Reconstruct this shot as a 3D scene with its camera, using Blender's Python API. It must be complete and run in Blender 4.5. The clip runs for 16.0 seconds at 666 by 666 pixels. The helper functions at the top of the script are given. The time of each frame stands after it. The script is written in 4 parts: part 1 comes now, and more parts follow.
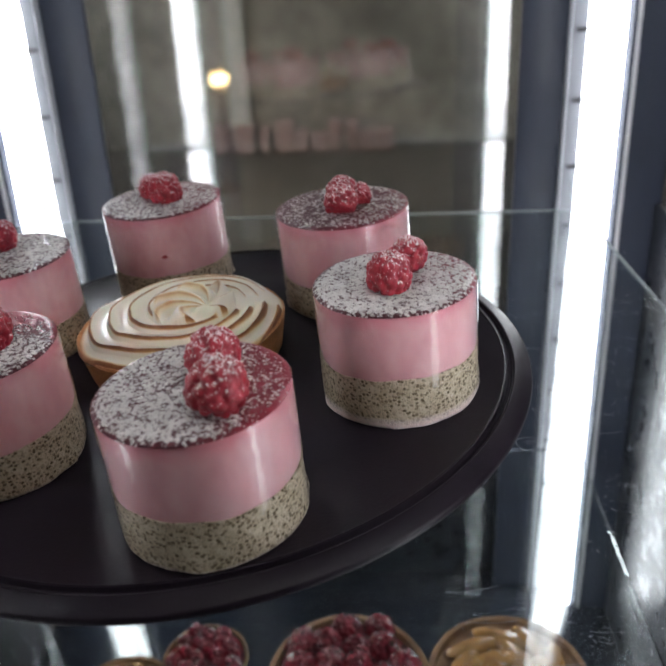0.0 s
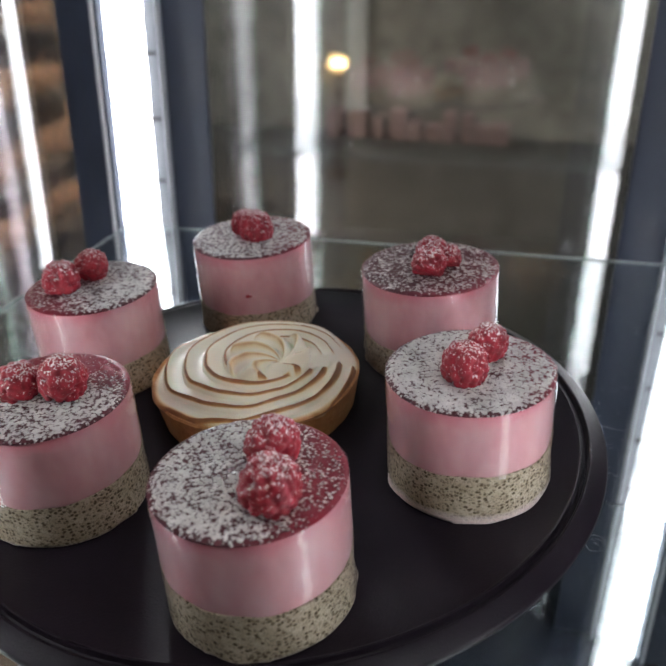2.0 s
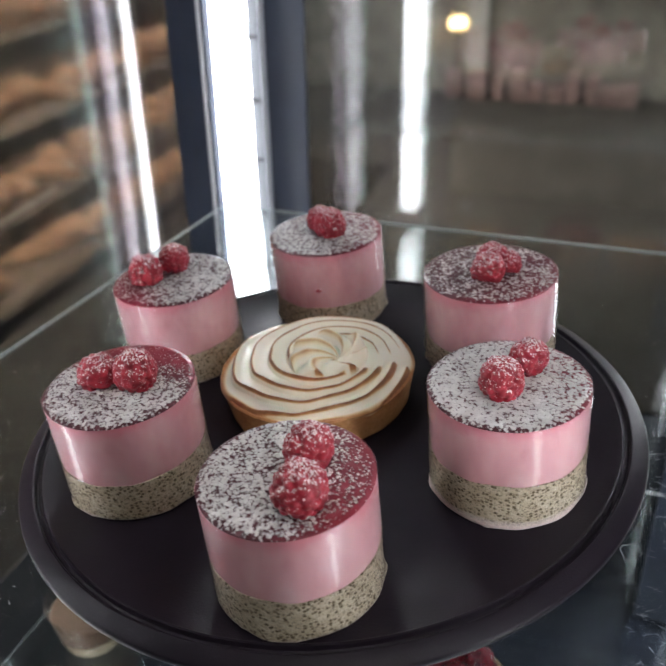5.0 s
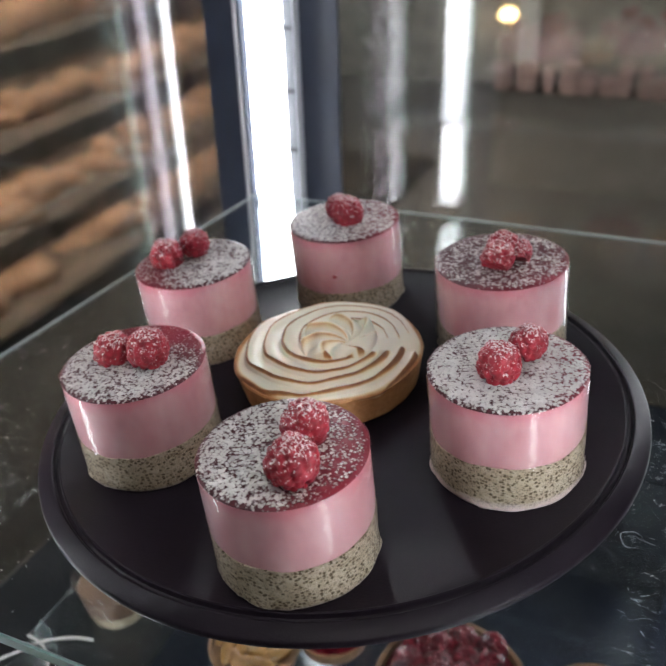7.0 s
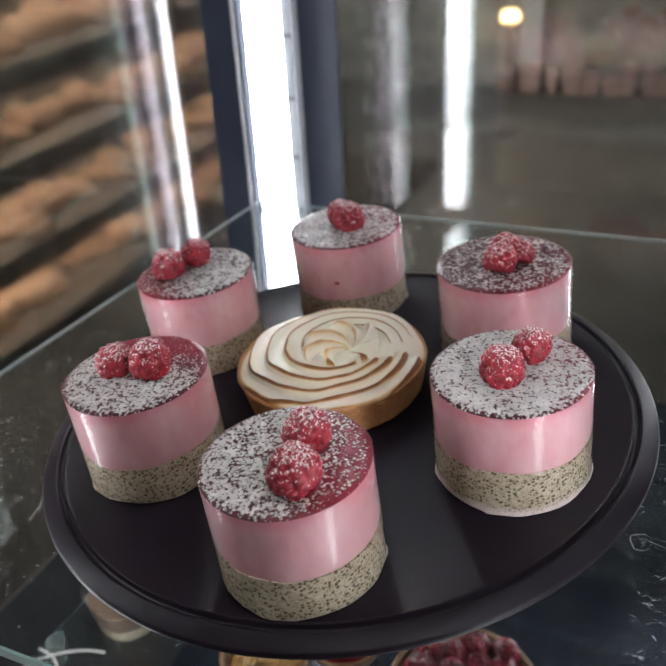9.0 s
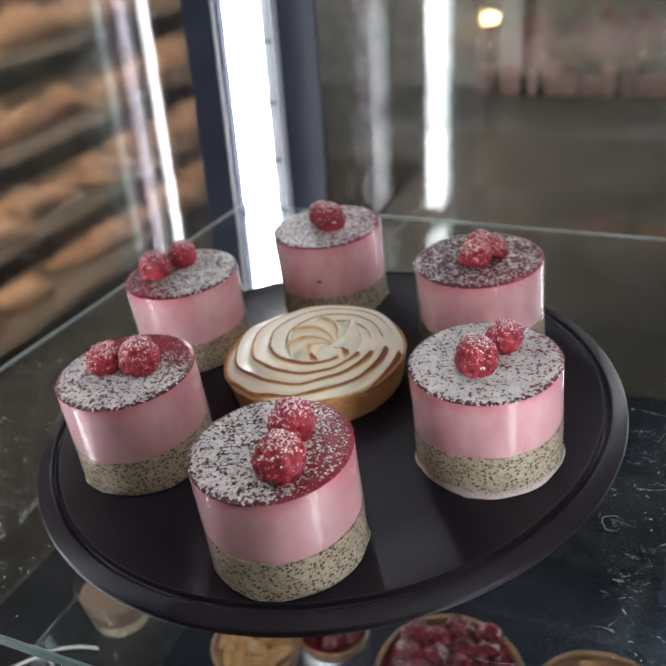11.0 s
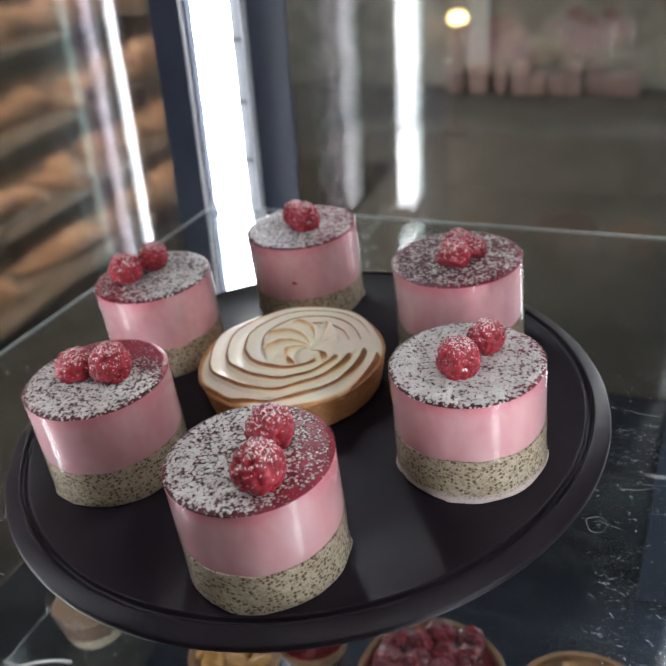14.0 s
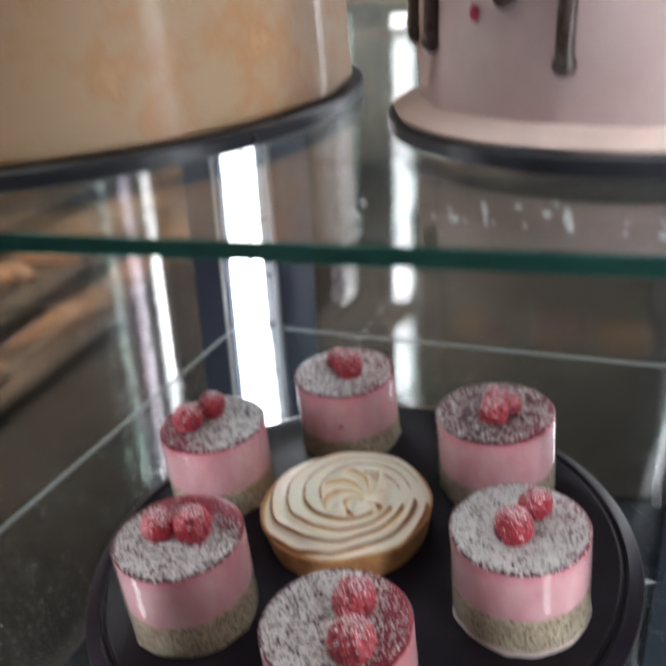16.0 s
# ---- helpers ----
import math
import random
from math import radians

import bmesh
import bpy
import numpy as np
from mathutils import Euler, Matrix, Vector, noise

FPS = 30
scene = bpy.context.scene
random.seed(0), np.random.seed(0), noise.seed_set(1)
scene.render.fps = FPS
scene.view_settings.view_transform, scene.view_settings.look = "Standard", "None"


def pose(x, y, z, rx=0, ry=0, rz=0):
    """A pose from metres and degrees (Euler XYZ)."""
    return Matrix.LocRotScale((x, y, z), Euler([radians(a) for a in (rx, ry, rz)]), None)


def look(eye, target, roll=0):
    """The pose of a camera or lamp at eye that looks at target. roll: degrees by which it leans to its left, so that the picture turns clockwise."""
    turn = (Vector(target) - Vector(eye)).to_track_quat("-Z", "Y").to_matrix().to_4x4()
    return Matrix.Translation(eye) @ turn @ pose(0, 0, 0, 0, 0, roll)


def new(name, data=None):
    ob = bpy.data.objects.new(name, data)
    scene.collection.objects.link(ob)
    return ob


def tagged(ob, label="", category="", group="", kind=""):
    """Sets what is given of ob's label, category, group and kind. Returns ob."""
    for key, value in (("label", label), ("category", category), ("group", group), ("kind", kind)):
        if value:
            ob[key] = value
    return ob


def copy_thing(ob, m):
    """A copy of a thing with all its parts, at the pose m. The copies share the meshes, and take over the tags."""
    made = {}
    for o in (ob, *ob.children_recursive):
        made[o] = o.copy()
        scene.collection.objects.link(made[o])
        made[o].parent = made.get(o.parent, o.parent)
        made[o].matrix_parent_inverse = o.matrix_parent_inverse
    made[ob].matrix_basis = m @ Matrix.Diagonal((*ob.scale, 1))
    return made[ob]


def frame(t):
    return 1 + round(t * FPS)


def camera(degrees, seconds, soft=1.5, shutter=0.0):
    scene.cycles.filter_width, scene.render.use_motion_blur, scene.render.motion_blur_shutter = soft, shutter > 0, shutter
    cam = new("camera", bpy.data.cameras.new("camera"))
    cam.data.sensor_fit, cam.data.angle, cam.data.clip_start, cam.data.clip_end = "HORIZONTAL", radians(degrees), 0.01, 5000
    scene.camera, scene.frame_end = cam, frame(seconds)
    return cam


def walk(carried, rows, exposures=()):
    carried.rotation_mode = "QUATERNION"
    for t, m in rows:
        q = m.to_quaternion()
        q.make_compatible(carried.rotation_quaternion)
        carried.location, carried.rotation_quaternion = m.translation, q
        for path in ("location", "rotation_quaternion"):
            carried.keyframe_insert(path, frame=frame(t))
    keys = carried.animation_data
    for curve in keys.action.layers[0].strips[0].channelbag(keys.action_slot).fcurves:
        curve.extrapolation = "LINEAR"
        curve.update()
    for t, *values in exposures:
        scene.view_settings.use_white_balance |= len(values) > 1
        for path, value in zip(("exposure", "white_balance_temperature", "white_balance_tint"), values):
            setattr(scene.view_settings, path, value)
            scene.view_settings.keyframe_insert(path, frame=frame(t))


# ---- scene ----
cam = camera(44.66, 16.0, soft=1.8, shutter=0.5)
PATH = [
    (0, (0.1038, -0.3934, 0.2106), (0.0344, 0.4968, -0.2395), -2.78),
    (0.5, (0.1077, -0.3886, 0.2174), (0.0212, 0.5063, -0.2205), -2.55),
    (1, (0.1132, -0.3861, 0.2172), (0.0005, 0.5106, -0.2109), -2.78),
    (1.5, (0.1057, -0.3711, 0.2217), (-0.0364, 0.5202, -0.2087), -2.08),
    (2, (0.1109, -0.3651, 0.2468), (-0.0713, 0.5000, -0.2206), -0.11),
    (2.5, (0.1340, -0.3653, 0.2560), (-0.0819, 0.4879, -0.2188), -0.86),
    (3, (0.1363, -0.3593, 0.2553), (-0.1277, 0.4726, -0.2328), -2.55),
    (3.5, (0.1364, -0.3670, 0.2701), (-0.1567, 0.4485, -0.2289), -2.02),
    (4, (0.1259, -0.3714, 0.2839), (-0.1737, 0.4399, -0.2180), -1.32),
    (4.2, (0.1261, -0.3685, 0.2815), (-0.1711, 0.4430, -0.2216), -1.80),
    (6.3, (0.1767, -0.3671, 0.2780), (-0.1628, 0.4192, -0.2382), -2.46),
    (6.5, (0.1755, -0.3698, 0.2783), (-0.1716, 0.4136, -0.2372), -2.71),
    (7, (0.1679, -0.3713, 0.2791), (-0.1927, 0.4072, -0.2347), -3.00),
    (7.5, (0.1652, -0.3668, 0.2789), (-0.2028, 0.4094, -0.2329), -3.29),
    (8, (0.1681, -0.3618, 0.2768), (-0.2038, 0.4141, -0.2328), -3.92),
    (10.3, (0.1732, -0.3801, 0.2824), (-0.1958, 0.4002, -0.2226), -5.05),
    (10.5, (0.1754, -0.3813, 0.2831), (-0.1898, 0.4005, -0.2223), -4.95),
    (11, (0.1800, -0.3827, 0.2836), (-0.1775, 0.4026, -0.2218), -5.01),
    (11.5, (0.1782, -0.3831, 0.2845), (-0.1710, 0.4056, -0.2214), -4.98),
    (12, (0.1757, -0.3817, 0.2843), (-0.1677, 0.4097, -0.2216), -4.89),
    (12.5, (0.1733, -0.3788, 0.2835), (-0.1663, 0.4140, -0.2226), -4.81),
    (13, (0.1720, -0.3732, 0.2797), (-0.1647, 0.4208, -0.2263), -4.80),
    (13.5, (0.1723, -0.3734, 0.2791), (-0.1596, 0.4227, -0.2269), -4.76),
    (14, (0.1732, -0.3743, 0.2791), (-0.1524, 0.4235, -0.2284), -4.66),
    (14.5, (0.1724, -0.3756, 0.2794), (-0.1491, 0.4236, -0.2284), -4.62),
    (15, (0.1689, -0.3798, 0.2832), (-0.1441, 0.4218, -0.2262), -4.47),
    (15.5, (0.1560, -0.3849, 0.3076), (-0.1491, 0.4216, -0.1989), -4.26),
    (16, (0.1350, -0.4027, 0.3589), (-0.1695, 0.4404, -0.0844), -3.50),
]
EXPOSURE = -0.65
walk(cam, [(t, look(eye, target, roll)) for t, eye, target, roll in PATH], [(0.0, EXPOSURE - 0.06), (0.6, EXPOSURE - 0.16), (2.0, EXPOSURE - 0.14), (3.0, EXPOSURE + 0.02), (4.0, EXPOSURE + 0.15), (15.2, EXPOSURE + 0.17), (16.0, EXPOSURE + 0.08)])
cam.data.dof.use_dof = True
cam.data.dof.focus_distance = 0.375
cam.data.dof.aperture_fstop = 12.0

# ---------------------------------------------------------------- light
world = bpy.data.worlds.new("dim_room")
world.use_nodes = True
world.node_tree.nodes["Background"].inputs[0].default_value = (0.50, 0.50, 0.48, 1)
world.node_tree.nodes["Background"].inputs[1].default_value = 0.05
scene.world = world
D = 0.1           # one decimetre
SHELF = -0.42 * D  # top of the glass shelf; the platter's top is at zero
DECK = -6.4 * D
BOTTOM = -3.2 * D  # top of the lowest glass shelf
FLOOR = -1.15
LED_POWER = 27.0
LEAN = pose(0, 0, -0.0047, 0.86, -3.15, 0)  # the turntable under the platter sits a little askew
CASE = pose(0, 0.5, 0.1, -2.5, 0, 0) @ pose(0, -0.5, -0.1)  # the glazing leans back a little


# ---------------------------------------------------------------- materials
class Mat:
    """A small builder for node materials."""

    def __init__(self, name, **base):
        self.m = bpy.data.materials.new(name)
        self.m.use_nodes = True
        self.t = self.m.node_tree
        self.p = self.t.nodes["Principled BSDF"]
        for key, value in base.items():
            self.set(key, value)

    def set(self, key, value):
        socket = self.p.inputs[key.replace("_", " ")]
        if isinstance(value, bpy.types.NodeSocket):
            self.t.links.new(value, socket)
        else:
            socket.default_value = value

    def node(self, kind, **values):
        n = self.t.nodes.new(kind)
        for key, value in values.items():
            s = n.inputs[key.replace("_", " ")]
            if isinstance(value, bpy.types.NodeSocket):
                self.t.links.new(value, s)
            else:
                s.default_value = value
        return n

    def coords(self):
        return self.node("ShaderNodeTexCoord").outputs["Object"]

    def noise(self, scale, detail=4.0, rough=0.55, where=None, distort=0.0):
        n = self.node("ShaderNodeTexNoise", Scale=scale, Detail=detail, Roughness=rough, Distortion=distort)
        self.t.links.new(where or self.coords(), n.inputs["Vector"])
        return n.outputs["Fac"]

    def ramp(self, fac, *stops):
        n = self.t.nodes.new("ShaderNodeValToRGB")
        self.t.links.new(fac, n.inputs["Fac"])
        e = n.color_ramp.elements
        while len(e) < len(stops):
            e.new(0.5)
        for s, (pos, c) in zip(e, stops):
            s.position = pos
            s.color = (*c, 1) if not isinstance(c, float) else (c, c, c, 1)
        return n.outputs["Color"]

    def mix(self, fac, a, b):
        n = self.t.nodes.new("ShaderNodeMix")
        n.data_type = "RGBA"
        for s, v in ((n.inputs[0], fac), (n.inputs[6], a), (n.inputs[7], b)):
            if isinstance(v, bpy.types.NodeSocket):
                self.t.links.new(v, s)
            elif isinstance(v, float):
                s.default_value = v
            else:
                s.default_value = (*v, 1)
        return n.outputs[2]

    def math(self, op, a, b=0.0):
        n = self.t.nodes.new("ShaderNodeMath")
        n.operation = op
        for s, v in zip(n.inputs, (a, b)):
            if isinstance(v, bpy.types.NodeSocket):
                self.t.links.new(v, s)
            else:
                s.default_value = v
        return n.outputs[0]

    def bump(self, height, strength=0.3, distance=0.001):
        n = self.node("ShaderNodeBump", Strength=strength, Distance=distance, Height=height)
        self.set("Normal", n.outputs["Normal"])


def plain(name, color, rough=0.5, metal=0.0, grain=60.0, vary=0.25, bump=0.1, **more):
    """A paint, plastic or metal with grain at two scales."""
    m = Mat(name, Roughness=rough, Metallic=metal, **more)
    low = m.noise(grain * 0.12, 3)
    high = m.noise(grain, 5)
    f = m.mix(0.5, low, high)
    dark = tuple(c * (1 - vary) for c in color)
    light = tuple(min(1, c * (1 + vary)) for c in color)
    m.set("Base_Color", m.ramp(f, (0.3, dark), (0.7, light)))
    m.set("Roughness", m.ramp(high, (0.3, max(0.02, rough - 0.08)), (0.7, min(1.0, rough + 0.08))))
    if bump:
        m.bump(high, bump, 0.0005)
    return m.m


def glass(name, ior, tint, streaks=0.0, wave=0.1):
    m = Mat(name, Base_Color=(*tint, 1), Roughness=0.0, IOR=ior, Transmission_Weight=1.0)
    if streaks:
        tall = m.node("ShaderNodeMapping", Vector=m.coords())
        tall.inputs["Scale"].default_value = (1, 1, 0.04)
        n = m.noise(60.0, 5, 0.6, tall.outputs[0])
        m.set("Roughness", m.ramp(n, (0.30, streaks * 0.15), (0.75, streaks)))
        m.bump(m.noise(70.0, 3, 0.5, tall.outputs[0]), wave, 0.0007)
    return m.m


def emitter(name, color, strength):
    m = Mat(name, Base_Color=(0.9, 0.9, 0.9, 1), Roughness=0.4)
    m.set("Emission_Color", (*color, 1))
    m.set("Emission_Strength", strength)
    return m.m


PANE = glass("coated_glass_pane", 1.62, (0.93, 0.95, 0.945))
WIPED = glass("wiped_glass_pane", 1.12, (0.93, 0.95, 0.945), 0.16, 0.02)
WIPED_SIDE = glass("wiped_side_pane", 1.12, (0.93, 0.95, 0.945), 0.22, 0.012)
KICK_RIGHT = plain("satin_dark_panel", (0.020, 0.023, 0.030), 0.30, 0, 40, 0.2, 0.0, Specular_IOR_Level=0.5)
KICK_SIDE = plain("matt_black_panel", (0.014, 0.014, 0.015), 0.6, 0, 40, 0.2, 0.0, Specular_IOR_Level=0.12)
KICK = plain("black_acrylic_panel", (0.014, 0.016, 0.020), 0.10, 0, 40, 0.2, 0.0, Specular_IOR_Level=0.5)
def shelf_glass():
    """Clear glass with a thin film of dust, streaked by wiping."""
    m = Mat("shelf_glass", Base_Color=(0.93, 0.97, 0.955, 1), Roughness=0.0, IOR=1.5)
    wipe = m.node("ShaderNodeMapping", Vector=m.coords())
    wipe.inputs["Scale"].default_value = (0.35, 1.6, 1)
    wipe.inputs["Rotation"].default_value = (0, 0, 0.25)
    streak = m.noise(28.0, 6, 0.65, wipe.outputs[0], 0.6)
    m.set("Transmission_Weight", m.ramp(streak, (0.42, 0.9997), (0.74, 0.994)))
    return m.m


SHELF_GLASS = shelf_glass()
EDGE = Mat("polished_glass_edge", Base_Color=(0.055, 0.20, 0.175, 1), Roughness=0.12, Transmission_Weight=0.3, IOR=1.5).m
LED = emitter("led_diffuser", (0.91, 0.94, 1.0), LED_POWER)
ALU = plain("grey_aluminium", (0.42, 0.43, 0.45), 0.5, 0.0, 80, 0.08, 0.05)
NAVY = plain("dark_blue_lacquered_frame", (0.028, 0.035, 0.057), 0.36, 0.0, 18, 0.2, 0.0)
WHITE = plain("white_painted_metal", (0.70, 0.70, 0.72), 0.4, 0.0, 90, 0.06, 0.03)
SIDE = glass("plain_glass_pane", 1.12, (0.76, 0.79, 0.82), 0.35)
RAIL = plain("pale_grey_rail", (0.15, 0.155, 0.17), 0.6, 0.0, 90, 0.06, 0.03)
SLOT = plain("slot_shadow_black", (0.02, 0.02, 0.022), 0.6)
DECKM = plain("black_deck", (0.010, 0.012, 0.018), 0.14, 0, 50, 0.15, 0.0, Specular_IOR_Level=0.5)


def platter_mat():
    m = Mat("black_plastic", Roughness=0.34, Specular_IOR_Level=0.11)
    fine = m.noise(900, 3)
    low = m.noise(22, 4)
    m.set("Base_Color", m.ramp(low, (0.35, (0.009, 0.0065, 0.0095)), (0.7, (0.014, 0.010, 0.0145))))
    m.set("Roughness", m.ramp(low, (0.3, 0.28), (0.7, 0.46)))
    m.bump(fine, 0.35, 0.0003)
    return m.m


def mousse_mat():
    m = Mat("strawberry_mousse", Roughness=0.42, Subsurface_Weight=0.25, Subsurface_Scale=0.004)
    m.set("Subsurface_Radius", (1.0, 0.45, 0.4))
    m.set("Coat_Weight", 0.35)
    m.set("Coat_Roughness", 0.12)
    c = m.coords()
    stretch = m.node("ShaderNodeMapping", Vector=c)
    stretch.inputs["Scale"].default_value = (1, 1, 0.55)
    low = m.noise(55, 4, 0.6, stretch.outputs[0])
    fine = m.noise(420, 4, 0.6)
    col = m.ramp(low, (0.32, (0.50, 0.235, 0.252)), (0.50, (0.57, 0.305, 0.322)), (0.68, (0.62, 0.375, 0.39)))
    specks = m.node("ShaderNodeTexVoronoi", Scale=260.0)
    m.t.links.new(c, specks.inputs["Vector"])
    few = m.ramp(specks.outputs["Distance"], (0.05, 1.0), (0.11, 0.0))
    pick = m.ramp(m.noise(190, 1), (0.52, 0.0), (0.58, 0.8))
    col = m.mix(m.math("MULTIPLY", few, pick), col, (0.40, 0.10, 0.13))
    # the jelly bleeds a little into the mousse below it
    z = m.node("ShaderNodeSeparateXYZ", Vector=c).outputs[2]
    top = m.ramp(m.math("ADD", z, m.math("MULTIPLY", m.noise(70, 3), 0.016)), (0.0580, 0.0), (0.0655, 0.5))
    col = m.mix(top, col, (0.56, 0.10, 0.15))
    m.set("Base_Color", col)
    m.bump(fine, 0.12, 0.0006)
    return m.m


def sponge_mat(rim):
    """Open crumb with brown pores; rim: how high the pale foot reaches."""
    m = Mat("poppy_seed_sponge", Roughness=0.72)
    m.set("Coat_Weight", 0.25)
    m.set("Coat_Roughness", 0.15)
    c = m.coords()
    warp = m.noise(300, 3)
    wide = m.noise(1100, 3)
    bent = m.node("ShaderNodeMapping", Vector=c)
    bent.inputs["Scale"].default_value = (1, 1, 1.15)
    pits = []
    for scale, low_cut, high_cut in ((500.0, 0.02, 0.45), (950.0, 0.25, 0.8)):
        cells = m.node("ShaderNodeTexVoronoi", Scale=scale, Vector=bent.outputs[0])
        lot = m.node("ShaderNodeSeparateColor", Color=cells.outputs["Color"]).outputs[0]
        hole = m.ramp(m.math("ADD", cells.outputs["Distance"], m.math("MULTIPLY", m.math("SUBTRACT", wide, 0.5), 0.55)), (0.28, 1.0), (0.56, 0.0))
        pits.append(m.math("MULTIPLY", hole, m.ramp(lot, (low_cut, 0.0), (high_cut, 1.0))))
    pit = m.math("MAXIMUM", pits[0], m.math("MULTIPLY", pits[1], 0.7))
    low = m.noise(45, 4)
    crumb = m.ramp(m.mix(0.5, low, warp), (0.3, (0.35, 0.28, 0.185)), (0.5, (0.45, 0.375, 0.265)), (0.7, (0.56, 0.485, 0.37)))
    col = m.mix(pit, crumb, (0.100, 0.072, 0.034))
    z = m.node("ShaderNodeSeparateXYZ", Vector=c).outputs[2]
    foot = m.ramp(m.math("ADD", z, m.math("MULTIPLY", m.noise(60, 3), 0.004)), (0.0024 + rim, 0.9), (0.0034 + rim, 0.0))
    col = m.mix(foot, col, (0.76, 0.64, 0.62))
    m.set("Base_Color", col)
    m.bump(m.math("SUBTRACT", warp, pit), 0.5, 0.0008)
    return m.m


def glaze_mat(name, cover, lean, bare, grain=1.0):
    """Dark raspberry jelly under sifted sugar. cover: how much is hidden; lean: the way to the barer side; bare: how much barer."""
    m = Mat(name, Roughness=0.3)
    c = m.coords()
    xyz = m.node("ShaderNodeSeparateXYZ", Vector=c)
    fine = m.noise(540 * grain, 3.0, 0.65, None, 0.4)
    lumps = m.node("ShaderNodeTexVoronoi", Scale=600.0 * grain, Vector=c).outputs["Distance"]
    mid = m.noise(150, 4, 0.6)
    low = m.noise(42, 3, 0.5)
    side = m.math("ADD", m.math("MULTIPLY", xyz.outputs[0], lean[0]), m.math("MULTIPLY", xyz.outputs[1], lean[1]))
    away = m.ramp(m.math("ADD", m.math("MULTIPLY", side, 12.0), 0.5), (0.52, 0.0), (0.80, 1.0))
    f = m.math("ADD", m.math("ADD", m.math("MULTIPLY", fine, 0.46), m.math("MULTIPLY", m.math("SUBTRACT", 1.0, lumps), 0.36)), m.math("ADD", m.math("MULTIPLY", mid, 0.26), m.math("MULTIPLY", low, 0.14)))
    f = m.math("SUBTRACT", m.math("ADD", f, cover), m.math("MULTIPLY", away, bare))
    r2 = m.math("SQRT", m.math("ADD", m.math("MULTIPLY", xyz.outputs[0], xyz.outputs[0]), m.math("MULTIPLY", xyz.outputs[1], xyz.outputs[1])))
    rim = m.ramp(m.math("MULTIPLY", r2, 20.0), (0.715, 0.0), (0.77, 0.16))
    f = m.math("SUBTRACT", f, rim)
    mask = m.ramp(f, (0.515, 0.0), (0.625, 1.0))
    jelly = m.mix(away, (0.10, 0.020, 0.028), (0.23, 0.018, 0.034))
    sugar = m.ramp(mid, (0.3, (0.62, 0.57, 0.55)), (0.7, (0.84, 0.80, 0.77)))
    m.set("Base_Color", m.mix(mask, jelly, sugar))
    m.set("Roughness", m.ramp(mask, (0.0, 0.30), (1.0, 0.95)))
    m.bump(m.math("MULTIPLY", mask, m.math("ADD", fine, 0.6)), 0.9, 0.0018)
    return m.m


def berry_mat():
    m = Mat("raspberry", Roughness=0.38, Subsurface_Weight=0.08, Subsurface_Scale=0.002)
    m.set("Subsurface_Radius", (1.0, 0.2, 0.2))
    low = m.noise(260, 3)
    red = m.ramp(low, (0.3, (0.20, 0.008, 0.018)), (0.7, (0.42, 0.022, 0.042)))
    up = m.node("ShaderNodeSeparateXYZ", Vector=m.node("ShaderNodeNewGeometry").outputs["Normal"]).outputs[2]
    dust = m.noise(1000, 3, 0.6)
    mask = m.ramp(m.math("ADD", dust, m.math("MULTIPLY", up, 0.22)), (0.68, 0.0), (0.76, 0.9))
    m.set("Base_Color", m.mix(mask, red, (0.80, 0.70, 0.70)))
    m.set("Roughness", m.ramp(mask, (0.0, 0.42), (1.0, 0.9)))
    m.bump(dust, 0.3, 0.0004)
    return m.m


def film_mat(name="clear_acetate", sheen=(0.95, 0.95, 0.95), clearness=0.985, rough=0.085, wave=0.22, base=0.022):
    """Clear sheet: see-through, with a sheen that grows at the rim."""
    m = bpy.data.materials.new(name)
    m.use_nodes = True
    t = m.node_tree
    t.nodes.remove(t.nodes["Principled BSDF"])
    out = t.nodes["Material Output"]
    clear = t.nodes.new("ShaderNodeBsdfTransparent")
    clear.inputs[0].default_value = (clearness, clearness, clearness, 1)
    shine = t.nodes.new("ShaderNodeBsdfGlossy")
    shine.inputs["Roughness"].default_value = rough
    shine.inputs["Color"].default_value = (*sheen, 1)
    mix = t.nodes.new("ShaderNodeMixShader")
    facing = t.nodes.new("ShaderNodeLayerWeight")
    facing.inputs["Blend"].default_value = 0.5
    steep = t.nodes.new("ShaderNodeMath")
    steep.operation = "POWER"
    steep.inputs[1].default_value = 5.0
    amount = t.nodes.new("ShaderNodeMath")
    amount.operation = "MULTIPLY_ADD"
    amount.inputs[1].default_value = 0.9
    amount.inputs[2].default_value = base
    t.links.new(facing.outputs["Facing"], steep.inputs[0])
    t.links.new(steep.outputs[0], amount.inputs[0])
    ripple = t.nodes.new("ShaderNodeTexNoise")
    ripple.inputs["Scale"].default_value = 75
    ripple.inputs["Detail"].default_value = 4.0
    where = t.nodes.new("ShaderNodeTexCoord")
    bump = t.nodes.new("ShaderNodeBump")
    bump.inputs["Strength"].default_value = wave
    bump.inputs["Distance"].default_value = 0.002
    t.links.new(where.outputs["Object"], ripple.inputs["Vector"])
    t.links.new(ripple.outputs["Fac"], bump.inputs["Height"])
    t.links.new(bump.outputs["Normal"], shine.inputs["Normal"])
    t.links.new(bump.outputs["Normal"], facing.inputs["Normal"])
    t.links.new(amount.outputs[0], mix.inputs[0])
    t.links.new(clear.outputs[0], mix.inputs[1])
    t.links.new(shine.outputs[0], mix.inputs[2])
    t.links.new(mix.outputs[0], out.inputs["Surface"])
    return m


